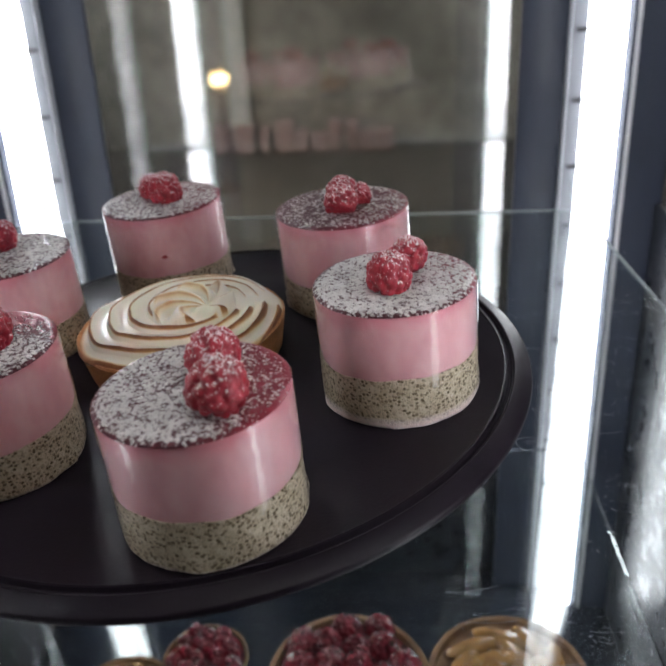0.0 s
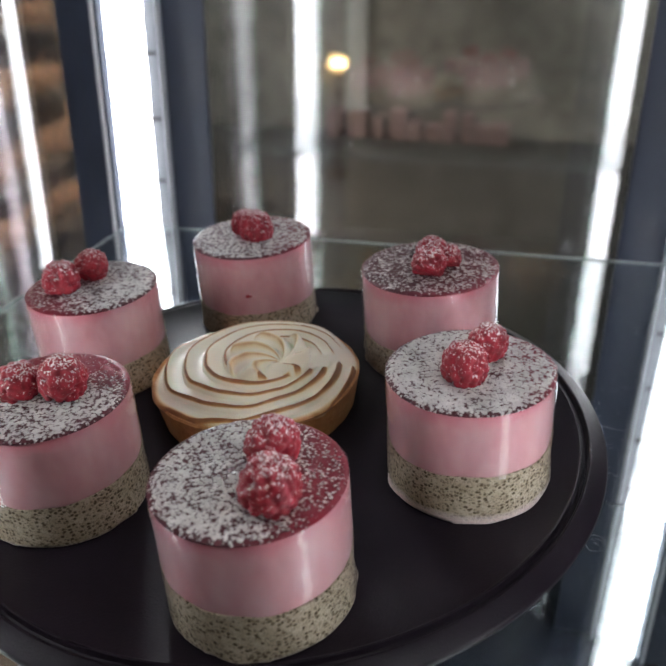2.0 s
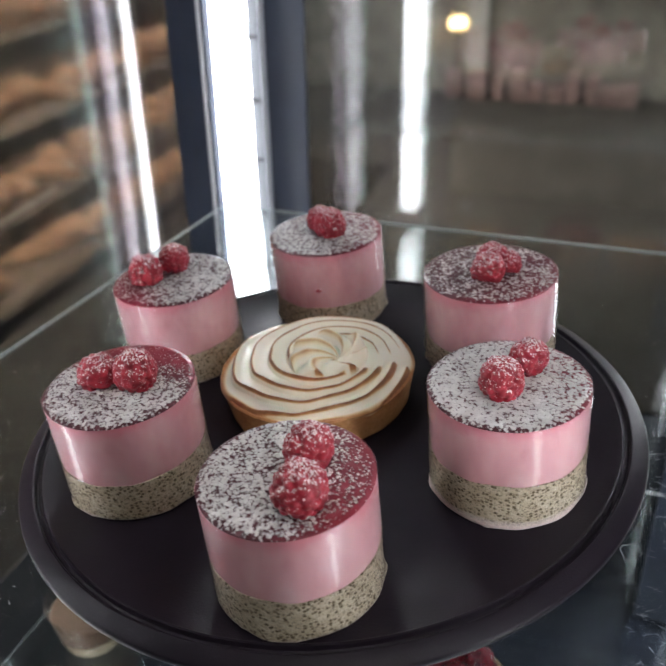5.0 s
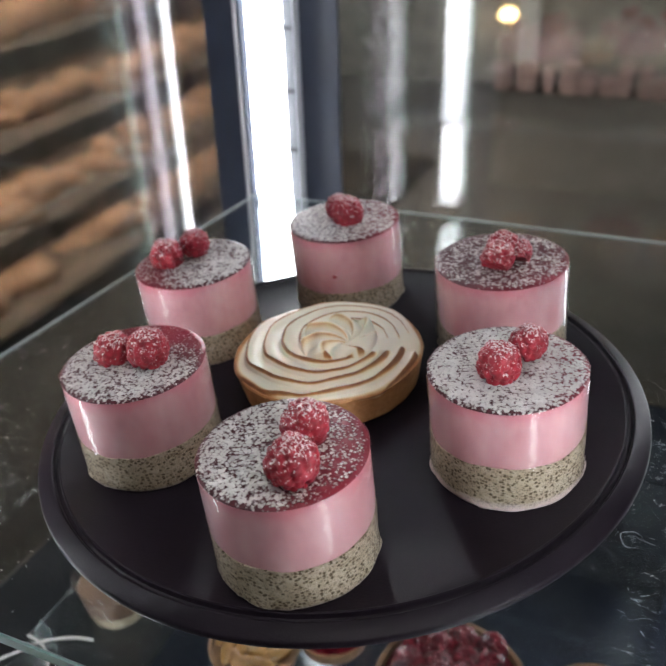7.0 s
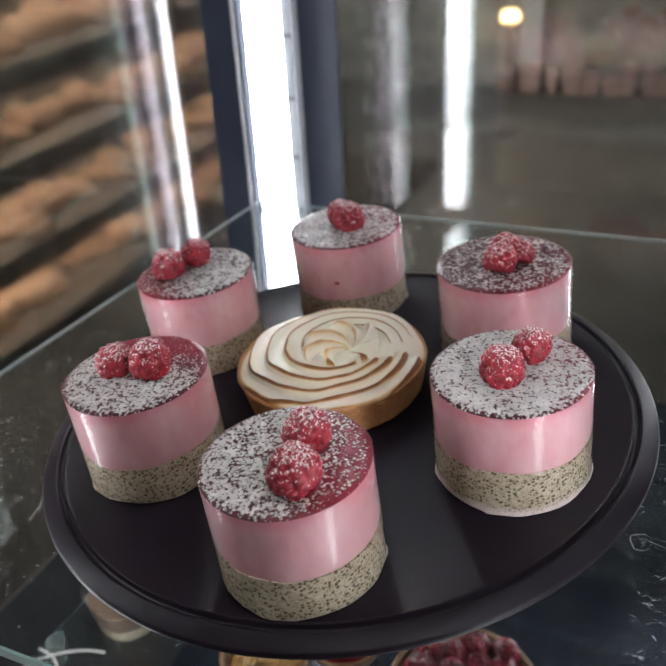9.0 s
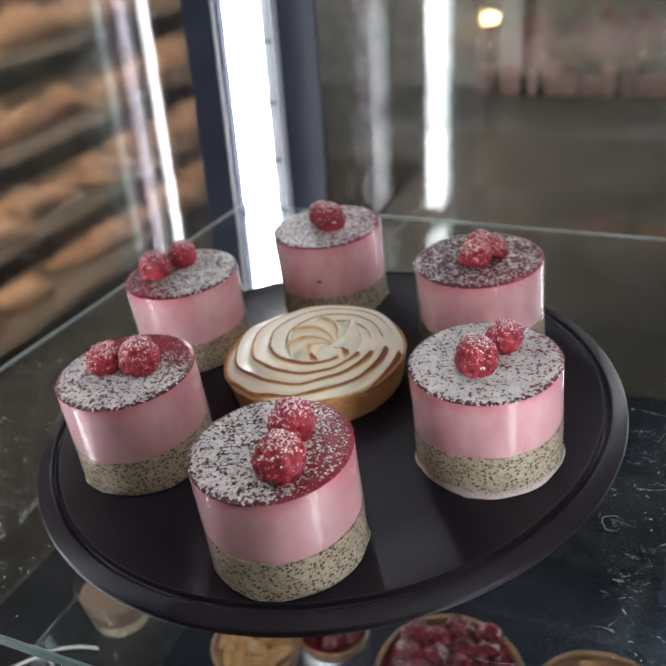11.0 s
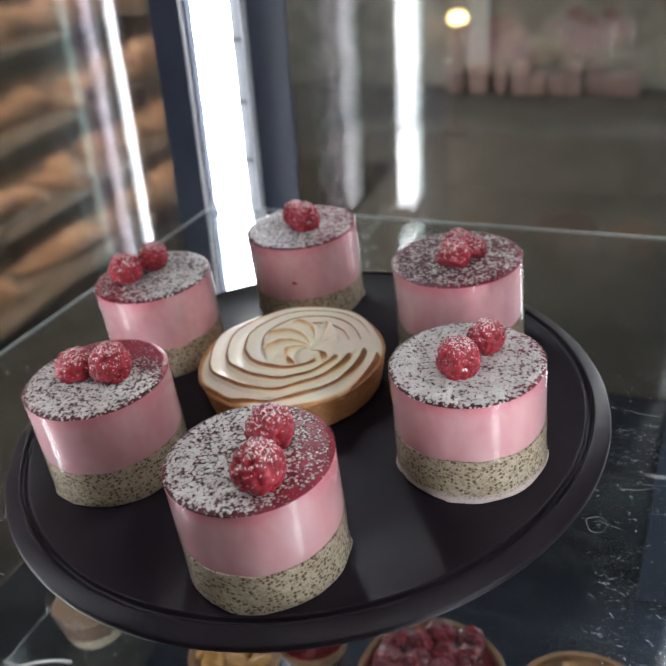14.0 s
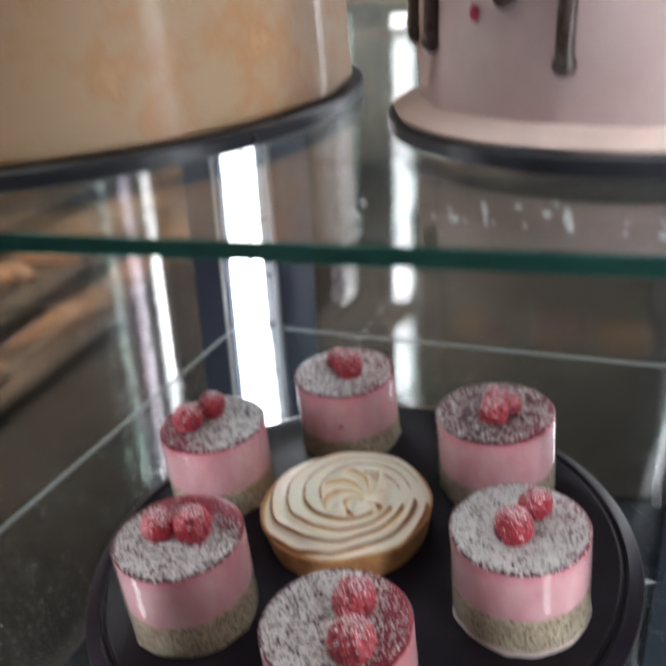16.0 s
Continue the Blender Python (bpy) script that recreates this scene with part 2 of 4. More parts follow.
def meringue_mat():
    m = Mat("toasted_meringue", Roughness=0.36, Coat_Weight=0.35, Coat_Roughness=0.12, Subsurface_Weight=0.08, Subsurface_Scale=0.002)
    toast = m.node("ShaderNodeAttribute")
    toast.attribute_name = "toast"
    n = m.noise(130, 4)
    f = m.math("MULTIPLY", toast.outputs["Fac"], m.math("ADD", m.math("MULTIPLY", n, 1.1), 0.45))
    m.set("Base_Color", m.ramp(f, (0.0, (0.83, 0.77, 0.63)), (0.22, (0.76, 0.61, 0.37)), (0.55, (0.47, 0.22, 0.075)), (1.0, (0.24, 0.09, 0.03))))
    m.bump(n, 0.12, 0.0008)
    return m.m


def crust_mat():
    m = Mat("golden_pastry", Roughness=0.6)
    a, b = m.noise(60, 4), m.noise(420, 4)
    m.set("Base_Color", m.ramp(m.mix(0.4, a, b), (0.3, (0.31, 0.125, 0.042)), (0.55, (0.51, 0.245, 0.095)), (0.75, (0.63, 0.37, 0.19))))
    m.bump(b, 0.4, 0.0006)
    return m.m


PLATTER = platter_mat()
MOUSSE, SPONGE, SPONGE_RIM, BERRY, FILM, CRUST = mousse_mat(), sponge_mat(0.0), sponge_mat(0.0016), berry_mat(), film_mat(), crust_mat()
MERINGUE = meringue_mat()


# ---------------------------------------------------------------- builders
def finish(name, bm, material, smooth=True):
    me = bpy.data.meshes.new(name)
    bmesh.ops.recalc_face_normals(bm, faces=bm.faces[:])
    if smooth:
        for f in bm.faces:
            f.smooth = True
        for e in bm.edges:
            if len(e.link_faces) == 2 and e.calc_face_angle(0) > 0.7:
                e.smooth = False
    bm.to_mesh(me)
    bm.free()
    me.materials.append(material)
    return me


def part(name, bm, material, parent=None, label="", at=None, smooth=True):
    """One mesh object, under its thing or on its own."""
    ob = new(name, finish(name, bm, material, smooth))
    if at is not None:
        ob.matrix_basis = at
    if parent:
        ob.parent = parent
    return tagged(ob, label)


def thing(name, at, label, category, group="", kind=""):
    ob = new(name)
    ob.empty_display_size = 0.02
    ob.matrix_basis = at
    return tagged(ob, label, category, group, kind)


def lathe(profile, segments=96, closed=False, wobble=None):
    """A turned body from (radius, height) pairs in metres."""
    bm = bmesh.new()
    rings = []
    for k, (r, z) in enumerate(profile):
        if r <= 1e-6:
            rings.append([bm.verts.new((0, 0, z))])
            continue
        ring = []
        for s in range(segments):
            a = 2 * math.pi * s / segments
            d = wobble(a, k, r, z) if wobble else 0.0
            ring.append(bm.verts.new(((r + d) * math.cos(a), (r + d) * math.sin(a), z)))
        rings.append(ring)
    pairs = list(zip(rings, rings[1:]))
    if closed:
        pairs.append((rings[-1], rings[0]))
    for a, b in pairs:
        if len(a) == 1 and len(b) == 1:
            continue
        for s in range(segments):
            n = (s + 1) % segments
            if len(a) == 1:
                bm.faces.new((a[0], b[s], b[n]))
            elif len(b) == 1:
                bm.faces.new((a[s], b[0], a[n]))
            else:
                bm.faces.new((a[s], b[s], b[n], a[n]))
    return bm


def box(x0, x1, y0, y1, z0, z1, bevel=0.0):
    bm = bmesh.new()
    bmesh.ops.create_cube(bm, size=1)
    for v in bm.verts:
        v.co = Vector(((x0 + x1) / 2 + v.co.x * (x1 - x0), (y0 + y1) / 2 + v.co.y * (y1 - y0), (z0 + z1) / 2 + v.co.z * (z1 - z0)))
    if bevel:
        bmesh.ops.bevel(bm, geom=bm.edges[:], offset=bevel, segments=2, affect="EDGES", profile=0.5)
    return bm


def slab(corners, z0, z1, bevel=0.0):
    """A flat plate over a plan of corners."""
    bm = bmesh.new()
    low = [bm.verts.new((x, y, z0)) for x, y in corners]
    high = [bm.verts.new((x, y, z1)) for x, y in corners]
    bm.faces.new(low[::-1])
    bm.faces.new(high)
    n = len(corners)
    for i in range(n):
        bm.faces.new((low[i], low[(i + 1) % n], high[(i + 1) % n], high[i]))
    if bevel:
        bmesh.ops.bevel(bm, geom=bm.edges[:], offset=bevel, segments=2, affect="EDGES", profile=0.5)
    return bm


def tube(points, radius, sides=8):
    bm = bmesh.new()
    rings = []
    pts = [Vector(p) for p in points]
    for i, p in enumerate(pts):
        d = (pts[min(i + 1, len(pts) - 1)] - pts[max(i - 1, 0)]).normalized()
        u = d.orthogonal().normalized()
        w = d.cross(u)
        rings.append([bm.verts.new(p + radius * (math.cos(2 * math.pi * s / sides) * u + math.sin(2 * math.pi * s / sides) * w)) for s in range(sides)])
    for a, b in zip(rings, rings[1:]):
        for s in range(sides):
            bm.faces.new((a[s], b[s], b[(s + 1) % sides], a[(s + 1) % sides]))
    bm.faces.new(rings[0])
    bm.faces.new(rings[-1][::-1])
    return bm


# ---------------------------------------------------------------- the room
WALL = plain("brown_plaster", (0.27, 0.262, 0.235), 0.85, 0, 9, 0.55, 0.2)
FLOORM = plain("dark_floor", (0.064, 0.060, 0.054), 0.7, 0, 8, 0.5, Specular_IOR_Level=0.2)
CEIL = plain("dark_grey_ceiling", (0.07, 0.07, 0.07), 0.9, 0, 6, 0.15)
X0, X1, Y0, Y1, TOP = -3.6, 3.6, -3.2, 5.2, 1.75
tagged(part("floor", box(X0, X1, Y0, Y1, FLOOR - 0.1, FLOOR), FLOORM), "dark worn shop floor", "floor", kind="structure")
tagged(part("ceiling", box(X0, X1, Y0, Y1, TOP, TOP + 0.1), CEIL), "plain grey ceiling of the shop", "ceiling", kind="structure")
tagged(part("wall_north", box(X0, X1, Y1, Y1 + 0.12, FLOOR, TOP), WALL), "brown plaster wall in dim light", "wall", kind="structure")
tagged(part("wall_south", box(X0, X1, Y0 - 0.12, Y0, FLOOR, TOP), WALL), "brown plaster wall in dim light", "wall", kind="structure")
tagged(part("wall_west", box(X0 - 0.12, X0, Y0, Y1, FLOOR, TOP), WALL), "brown plaster wall in dim light", "wall", kind="structure")
tagged(part("wall_east", box(X1, X1 + 0.12, Y0, Y1, FLOOR, TOP), WALL), "brown plaster wall in dim light", "wall", kind="structure")


# ---------------------------------------------------------------- the display case
CX0, CX1, CY0, CY1 = -3.70 * D, 4.02 * D, -2.45 * D, 5.5 * D
CTOP = 9.0 * D
OUTER = [film_mat("rose_coated_pane", (0.80, 0.66, 0.74), 0.96, 0.006, 0.0, 0.07), film_mat("green_coated_pane", (0.44, 0.58, 0.50), 0.96, 0.006, 0.0, 0.07), WIPED]
case = thing("display_case", CASE, "lit glass cake display case with dark base and open front", "display case", kind="structure")
part("base_cabinet", box(CX0 - 0.05, CX1 + 0.02, CY0 - 0.06, CY1 + 0.05, FLOOR, DECK - 0.06, 0.004), NAVY, case, at=CASE.inverted())
part("deck", box(CX0, CX1, CY0, CY1, DECK - 0.028, DECK, 0.002), DECKM, case)
part("lid", box(CX0 - 0.05, CX1 + 0.02, CY0 - 0.02, CY1 + 0.05, CTOP, CTOP + 0.04, 0.004), NAVY, case)
for nm, b in (("back_pane", box(CX0 + 0.012, CX1 - 0.012, CY1 - 0.006, CY1, DECK + 0.002, CTOP - 0.002)),
              ("side_pane", box(CX0, CX0 + 0.006, CY0 + 0.012, CY1 - 0.008, DECK + 0.002, CTOP - 0.002)),
              ("right_pane", box(CX1 - 0.006, CX1, CY0 + 0.012, CY1 - 0.008, DECK + 0.002, CTOP - 0.002))):
    pane = part("side_pane" if nm == "right_pane" else nm, b, {"right_pane": SIDE, "side_pane": PANE, "back_pane": PANE}[nm], case, "clear glass pane with mirrored glints", smooth=False)
    pane.visible_shadow = False
# the side and back glazing has more sheets, the last one streaky from wiping
for k, off in enumerate((0.014, 0.031, 0.041)):
    for i, b in enumerate((box(CX0 - off - 0.004, CX0 - off, CY0 + 0.012, CY1 - 0.008, DECK + 0.002, CTOP - 0.002),
              box(CX0 + 0.012, CX1 - 0.012, CY1 + off, CY1 + off + 0.004, DECK + 0.002, CTOP - 0.002))):
        part("outer_pane", b, WIPED_SIDE if (i, k) == (0, 2) else OUTER[k], case, "faintly tinted outer sheet of the glazing", smooth=False).visible_shadow = False

# dark panels close the case below the lowest shelf
for i, b in enumerate((box(CX0 + 0.03, CX1 - 0.03, CY1 - 0.013, CY1 - 0.008, DECK + 0.001, BOTTOM - 0.012),
          box(CX0 + 0.008, CX0 + 0.013, -0.185, 0.465, DECK + 0.001, BOTTOM - 0.012),
          box(CX1 - 0.013, CX1 - 0.008, -0.185, 0.465, DECK + 0.001, SHELF - 0.030))):
    part("lower_panel", b, (KICK, KICK_SIDE, KICK_RIGHT)[i], case, "black acrylic lower panel", smooth=False)


def corner_post():
    """A post with its light strip and slotted shelf rail, in its own frame: x to the middle of the case, y to the inside."""
    h0, h1 = DECK + 0.001, CTOP - 0.001
    p = thing("corner_post", pose(0, 0, 0), "aluminium corner post with glowing white light strip and slotted rail", "post", "corner posts of the case", "structure")
    part("frame_profile", slab([(-0.040, -0.010), (0.043, -0.010), (0.043, -0.001), (0.0095, 0.0325), (0.0095, 0.036), (-0.040, 0.036)], h0, h1, 0.0006), NAVY, p, smooth=False)
    part("frame_trim", box(0.0015, 0.0060, 0.0362, 0.0385, h0, h1, 0.0006), WHITE, p)
    part("back_profile", box(0.0435, 0.112, -0.010, -0.004, h0, h1, 0.001), NAVY, p)
    part("light_strip", slab([(0.0136, 0.0308), (0.0310, 0.0134), (0.0330, 0.0154), (0.0156, 0.0328)], h0, h1, 0.0005), LED, p, "glowing white light strip")
    part("light_strip", slab([(0.0340, 0.0104), (0.0440, 0.0004), (0.0455, 0.0019), (0.0355, 0.0119)], h0, h1, 0.0004), LED, p, "narrow glowing white light strip")
    part("strip_divider", slab([(0.0316, 0.0128), (0.0336, 0.0108), (0.0362, 0.0134), (0.0342, 0.0154)], h0, h1, 0.0003), RAIL, p)
    part("shelf_rail", box(0.0458, 0.061, -0.0035, 0.0010, h0, h1, 0.0006), RAIL, p, "pale grey slotted shelf rail")
    part("edge_flange", box(0.0625, 0.0645, -0.0035, 0.010, h0, h1, 0.0004), ALU, p)
    z = -0.39 * D - 0.071 * 8
    while z < CTOP - 0.03:
        part("slot", box(0.0430, 0.0565, 0.0005, 0.0030, z - 0.0021, z + 0.0021), SLOT, p, smooth=False)
        z += 0.071
    return p


posts = [corner_post()]
posts[0].matrix_basis = CASE @ pose(-3.27 * D, 5.06 * D, 0) @ Matrix.Diagonal((1, -1, 1, 1))
for x, y, mx, my in ((3.57 * D, 5.06 * D, -1, -1), (-3.27 * D, -2.28 * D, 1, 1), (3.57 * D, -2.28 * D, -1, 1)):
    q = copy_thing(posts[0], pose(x, y, 0))
    q.matrix_basis = CASE @ pose(x, y, 0) @ Matrix.Diagonal((mx, my, 1, 1))
    posts.append(q)


PALE_EDGE = Mat("pale_glass_edge", Base_Color=(0.27, 0.31, 0.31, 1), Roughness=0.6, Transmission_Weight=0.15, IOR=1.5).m
GREEN_EDGE = Mat("green_glass_edge", Base_Color=(0.12, 0.23, 0.20, 1), Roughness=0.45, Transmission_Weight=0.15, IOR=1.5).m


def glass_shelf(name, corners, top, thick, label, rim):
    s = thing(name, pose(0, 0, 0), label, "glass shelf")
    pl = part("glass_plate", slab(corners, top - thick, top, 0.0 if rim else 0.0008), SHELF_GLASS, s, smooth=False)
    pl.visible_shadow = False
    if rim:
        pl.data.materials.append(rim)
        for f in pl.data.polygons:
            f.material_index = 1 if abs(f.normal.z) < 0.5 else 0
    # ground edges, a hair proud of the plate
    n = len(corners)
    for i in range(n if rim else 0):
        a, b = Vector((*corners[i], 0)), Vector((*corners[(i + 1) % n], 0))
        d = (b - a).normalized()
        o = Vector((d.y, -d.x, 0)) * 0.0016
        bm = slab([tuple((p)[:2]) for p in (a + o * 0.2, b + o * 0.2, b + o, a + o)][::-1], top - thick, top)
        e = part("ground_edge", bm, GREEN_EDGE if i == 0 and rim is PALE_EDGE else rim, s, "ground glass edge", smooth=False)
        e.visible_shadow = False
    return s


LOWER = [(-3.02 * D, -1.98 * D), (3.18 * D, -2.0 * D), (2.85 * D, 3.6 * D), (-2.55 * D, 3.6 * D)]
glass_shelf("glass_shelf", LOWER, SHELF, 0.006, "clear greenish glass shelf with dust and scratches", PALE_EDGE)
glass_shelf("glass_shelf", [(-3.05 * D, -2.0 * D), (3.2 * D, -2.0 * D), (3.1 * D, 3.6 * D), (-2.95 * D, 3.6 * D)], BOTTOM, 0.006, "clear lowest glass shelf carrying fruit tarts", None)
UP = 2.77 * D
UPPER = [(-3.05 * D, -2.18 * D), (3.18 * D, -1.72 * D), (3.1 * D, 3.6 * D), (-2.95 * D, 3.6 * D)]
glass_shelf("glass_shelf", UPPER, UP, 0.006, "clear greenish upper glass shelf carrying large cakes", EDGE)

# unseen panels, added to brighten the cake fronts and the far wall
CEIL_FILL = emitter("added_front_fill", (1.0, 0.96, 0.93), 9.0)
FAR_FILL = emitter("added_wall_fill", (1.0, 0.98, 0.95), 125.0)


def fill_panel(x, y, turn, glow):
    c = thing("fill_panel", pose(x, y, TOP, 0, 0, turn), "unseen light panel added under the ceiling as fill", "lamp", "ceiling lights of the shop")
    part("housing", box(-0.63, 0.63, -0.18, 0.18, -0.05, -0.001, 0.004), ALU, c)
    part("diffuser", box(-0.60, 0.60, -0.15, 0.15, -0.056, -0.0505, 0.001), glow, c, "glowing face of the added fill panel")
    # added screen: the far panels must not mirror in the shelves
    if glow is FAR_FILL:
        part("baffle", box(-0.63, 0.63, -0.205, -0.185, -0.34, -0.001, 0.002), DECKM, c, "black screen added to keep the fill panel out of reflections")


for x, y, turn, glow in ((0.3, -0.62, 0, CEIL_FILL), (-2.3, 3.9, 0, FAR_FILL), (2.2, 3.9, 0, FAR_FILL)):
    fill_panel(x, y, turn, glow)


def bracket(x0, y0, x1, y1, top):
    b = thing("shelf_bracket", pose(0, 0, 0), "clear glass bracket under the shelf", "bracket", "shelf brackets")
    d = Vector((x1 - x0, y1 - y0, 0)).normalized()
    o = Vector((-d.y, d.x, 0)) * 0.0012
    a, e = Vector((x0, y0, 0)), Vector((x1, y1, 0))
    part("arm", slab([tuple(p[:2]) for p in (a - o, e - o, e + o, a + o)], top - 0.009, top - 0.0005), SHELF_GLASS, b, smooth=False).visible_shadow = False


for top, sh in ((BOTTOM - 0.006, UPPER), (SHELF - 0.006, LOWER), (UP - 0.006, UPPER)):
    for (x, y), (px, py) in zip(sh, ((-2.86, -2.25), (3.07, -2.25), (3.07, 5.03), (-2.86, 5.03))):
        bracket(px * D, py * D, x * (0.97 if abs(py) > 3 else 1.0), y * 0.97, top)


# ---------------------------------------------------------------- platter
def platter():
    p = thing("cake_platter", LEAN @ pose(-0.0002, -0.0062, 0), "round matt black plastic platter with grooved rim", "platter")
    prof = [(0, 0), (0.60, 0), (1.20, 0), (1.632, 0), (1.642, 0.007), (1.651, 0.005), (1.659, -0.016), (1.669, -0.020), (1.679, -0.016), (1.687, 0.003),
            (1.695, 0.007), (1.703, 0.005), (1.770, -0.026), (1.776, -0.030), (1.779, -0.036), (1.781, -0.054), (1.778, -0.060), (1.77, -0.063), (1.70, -0.090), (1.60, -0.115), (0, -0.115)]
    part("plate", lathe([(r * D, z * D) for r, z in prof], 160), PLATTER, p)
    foot = [(0, -0.1155), (0.72, -0.1155), (0.70, -0.16), (0.62, -0.30), (0.66, -0.375), (0.64, -0.39), (0, -0.39)]
    part("foot", lathe([(r * D, z * D) for r, z in foot], 96), PLATTER, p, "black turntable foot")
    return p


platter()

# ---------------------------------------------------------------- mousse cakes
CAKE_R, CAKE_H = 0.0383, 0.058


def berry_mesh(seed):
    """A raspberry: drupelets in rings round a hollow core, one mesh."""
    rnd = random.Random(seed)
    bm = bmesh.new()
    rows, knobs = 8, []
    for k in range(rows):
        ang = (k + 0.4) / rows * math.pi * 0.68
        rr, zz = 0.0080 * math.sin(ang + 0.1), 0.0100 * math.cos(ang) - 0.001
        count = max(1, round(2 * math.pi * rr / 0.0032))
        for s in range(count):
            a = 2 * math.pi * (s + 0.5 * (k % 2)) / count + rnd.uniform(-0.2, 0.2)
            c = Vector((rr * math.cos(a), rr * math.sin(a), zz + rnd.uniform(-0.0005, 0.0005)))
            knobs.append((c, 0.00200 * rnd.uniform(0.85, 1.2)))
    bmesh.ops.create_icosphere(bm, subdivisions=5, radius=1)
    for v in bm.verts:
        d = v.co.normalized()
        far = 0.0078
        for c, size in knobs:
            along = c.dot(d)
            gap = size * size - (c - along * d).length_squared
            if gap > 0:
                far = max(far, along + math.sqrt(gap))
        v.co = d * far
        if v.co.z < -0.0065:
            v.co.z = -0.0065 + (v.co.z + 0.0065) * 0.15
    me = finish("raspberry", bm, BERRY)
    for e in me.edges:
        e.use_edge_sharp = False
    return me


BERRIES = [berry_mesh(s) for s in (3, 8, 21)]


def mousse_shape(cut, seed):
    """The pink body; its lower border with the sponge is uneven."""
    rnd = random.Random(seed)
    ph = [rnd.uniform(0, 6.28) for _ in range(4)]

    def wob(a, k, r, z):
        return 0.00018 * math.sin(5 * a + ph[0]) + 0.00012 * math.sin(9 * a + ph[1])

    r = CAKE_R
    return lathe([(0, cut - 0.003), (r - 0.0006, cut - 0.003), (r - 0.0004, cut - 0.001), (r, cut + 0.006), (r, 0.050), (r - 0.0002, 0.0560), (r - 0.0008, 0.0574), (0, 0.0574)], 128, wobble=wob)


def sponge_shape(cut, tilt, turn, seed):
    rnd = random.Random(seed)
    ph = [rnd.uniform(0, 6.28) for _ in range(6)]
    bm = bmesh.new()
    seg, rows = 128, [0.0, 0.0012, 0.004, 0.008, 0.012, cut - 0.005, 1.0]
    rings = []
    for k, h in enumerate(rows):
        ring = []
        for s in range(seg):
            a = 2 * math.pi * s / seg
            edge = cut + tilt * math.cos(a - turn) + 0.0004 * math.sin(3 * a + ph[0]) + 0.0003 * math.sin(11 * a + ph[1])
            z = edge if h == 1.0 else h
            r = CAKE_R + 0.0003 + 0.0003 * math.sin(7 * a + ph[2] + k) * (h < 1.0)
            if k < 2:
                r += 0.0009 * (math.sin(4 * a + ph[3]) > 0.1) * (0.6 + 0.4 * math.sin(13 * a + ph[4])) - 0.0006 * (k == 0)
            ring.append(bm.verts.new((r * math.cos(a), r * math.sin(a), z)))
        rings.append(ring)
    inner = [bm.verts.new((v.co.x * 0.985, v.co.y * 0.985, v.co.z)) for v in rings[-1]]
    rings.append(inner)
    for a, b in zip(rings, rings[1:]):
        for s in range(seg):
            bm.faces.new((a[s], a[(s + 1) % seg], b[(s + 1) % seg], b[s]))
    bm.faces.new(rings[0][::-1])
    bm.faces.new(inner)
    return bm


def glaze_shape(seed):
    """The sugared jelly top: a fine grid with low lumps."""
    bm = bmesh.new()
    rows, seg = 42, 150
    rings = []
    for i in range(rows + 1):
        r = (CAKE_R + 0.0001) * i / rows
        ring = []
        for s in range(seg if i else 1):
            a = 2 * math.pi * s / seg
            x, y = r * math.cos(a), r * math.sin(a)
            n = noise.fractal(Vector((x * 330 + seed * 7, y * 330, seed)), 1.0, 2.0, 3)
            fall = max(0.0, (i / rows - 0.93) / 0.07)
            ring.append(bm.verts.new((x, y, 0.0586 + 0.00032 * n - 0.0008 * fall ** 2)))
        rings.append(ring)
    low = [bm.verts.new((v.co.x, v.co.y, 0.0573)) for v in rings[-1]]
    for s in range(seg):
        bm.faces.new((rings[0][0], rings[1][s], rings[1][(s + 1) % seg]))
    for a, b in zip(rings[1:], rings[2:] + [low]):
        for s in range(seg):
            bm.faces.new((a[s], b[s], b[(s + 1) % seg], a[(s + 1) % seg]))
    return bm


def film_shape(turn):
    """A sleeve of clear film with an overlap, a little loose."""
    bm = bmesh.new()
    seg, rows = 140, 6
    grid = []
    for k in range(rows + 1):
        z = 0.0008 + (CAKE_H - 0.0003 - 0.0008) * k / rows
        line = []
        for s in range(seg + 9):
            a = turn + 2 * math.pi * s / seg
            loose = max(0.0, s - seg + 14) / 22
            r = CAKE_R + 0.0007 + 0.0010 * loose * loose + 0.00015 * math.sin(3 * a)
            line.append(bm.verts.new((r * math.cos(a), r * math.sin(a), z)))
        grid.append(line)
    for a, b in zip(grid, grid[1:]):
        for s in range(len(a) - 1):
            bm.faces.new((a[s], a[s + 1], b[s + 1], b[s]))
    return bm


def mousse_cake(x, y, scale, cut, turn, tilt, mat, berries, seed, label):
    c = thing("mousse_cake", LEAN @ pose(x * D, y * D, 0.0003), label, "cake", "mousse cakes on the platter")
    k = (scale - 0.006) / 0.383
    s = Matrix.Diagonal((k, k, 1, 1))
    part("mousse", mousse_shape(cut, seed), MOUSSE, c, "pink strawberry mousse layer", s)
    part("sponge", sponge_shape(cut, tilt, turn, seed), SPONGE_RIM if seed == 2 else SPONGE, c, "speckled beige poppy seed sponge base", s)
    part("sugared_glaze", glaze_shape(seed), mat, c, "dark red jelly under sifted sugar", s)
    f = part("film_sleeve", film_shape(turn + 2.2), FILM, c, "clear glossy film sleeve", s)
    f.visible_shadow = False
    for i, (bx, by, bz, size, rx, ry, rz) in enumerate(berries):
        b = new("raspberry", BERRIES[(seed + i) % 3])
        b.parent = c
        b.matrix_basis = pose((bx - x) * D, (by - y) * D, bz * D, rx, ry, rz) @ Matrix.Scale(size, 4)
        tagged(b, "red raspberry dusted with sugar")
    return c


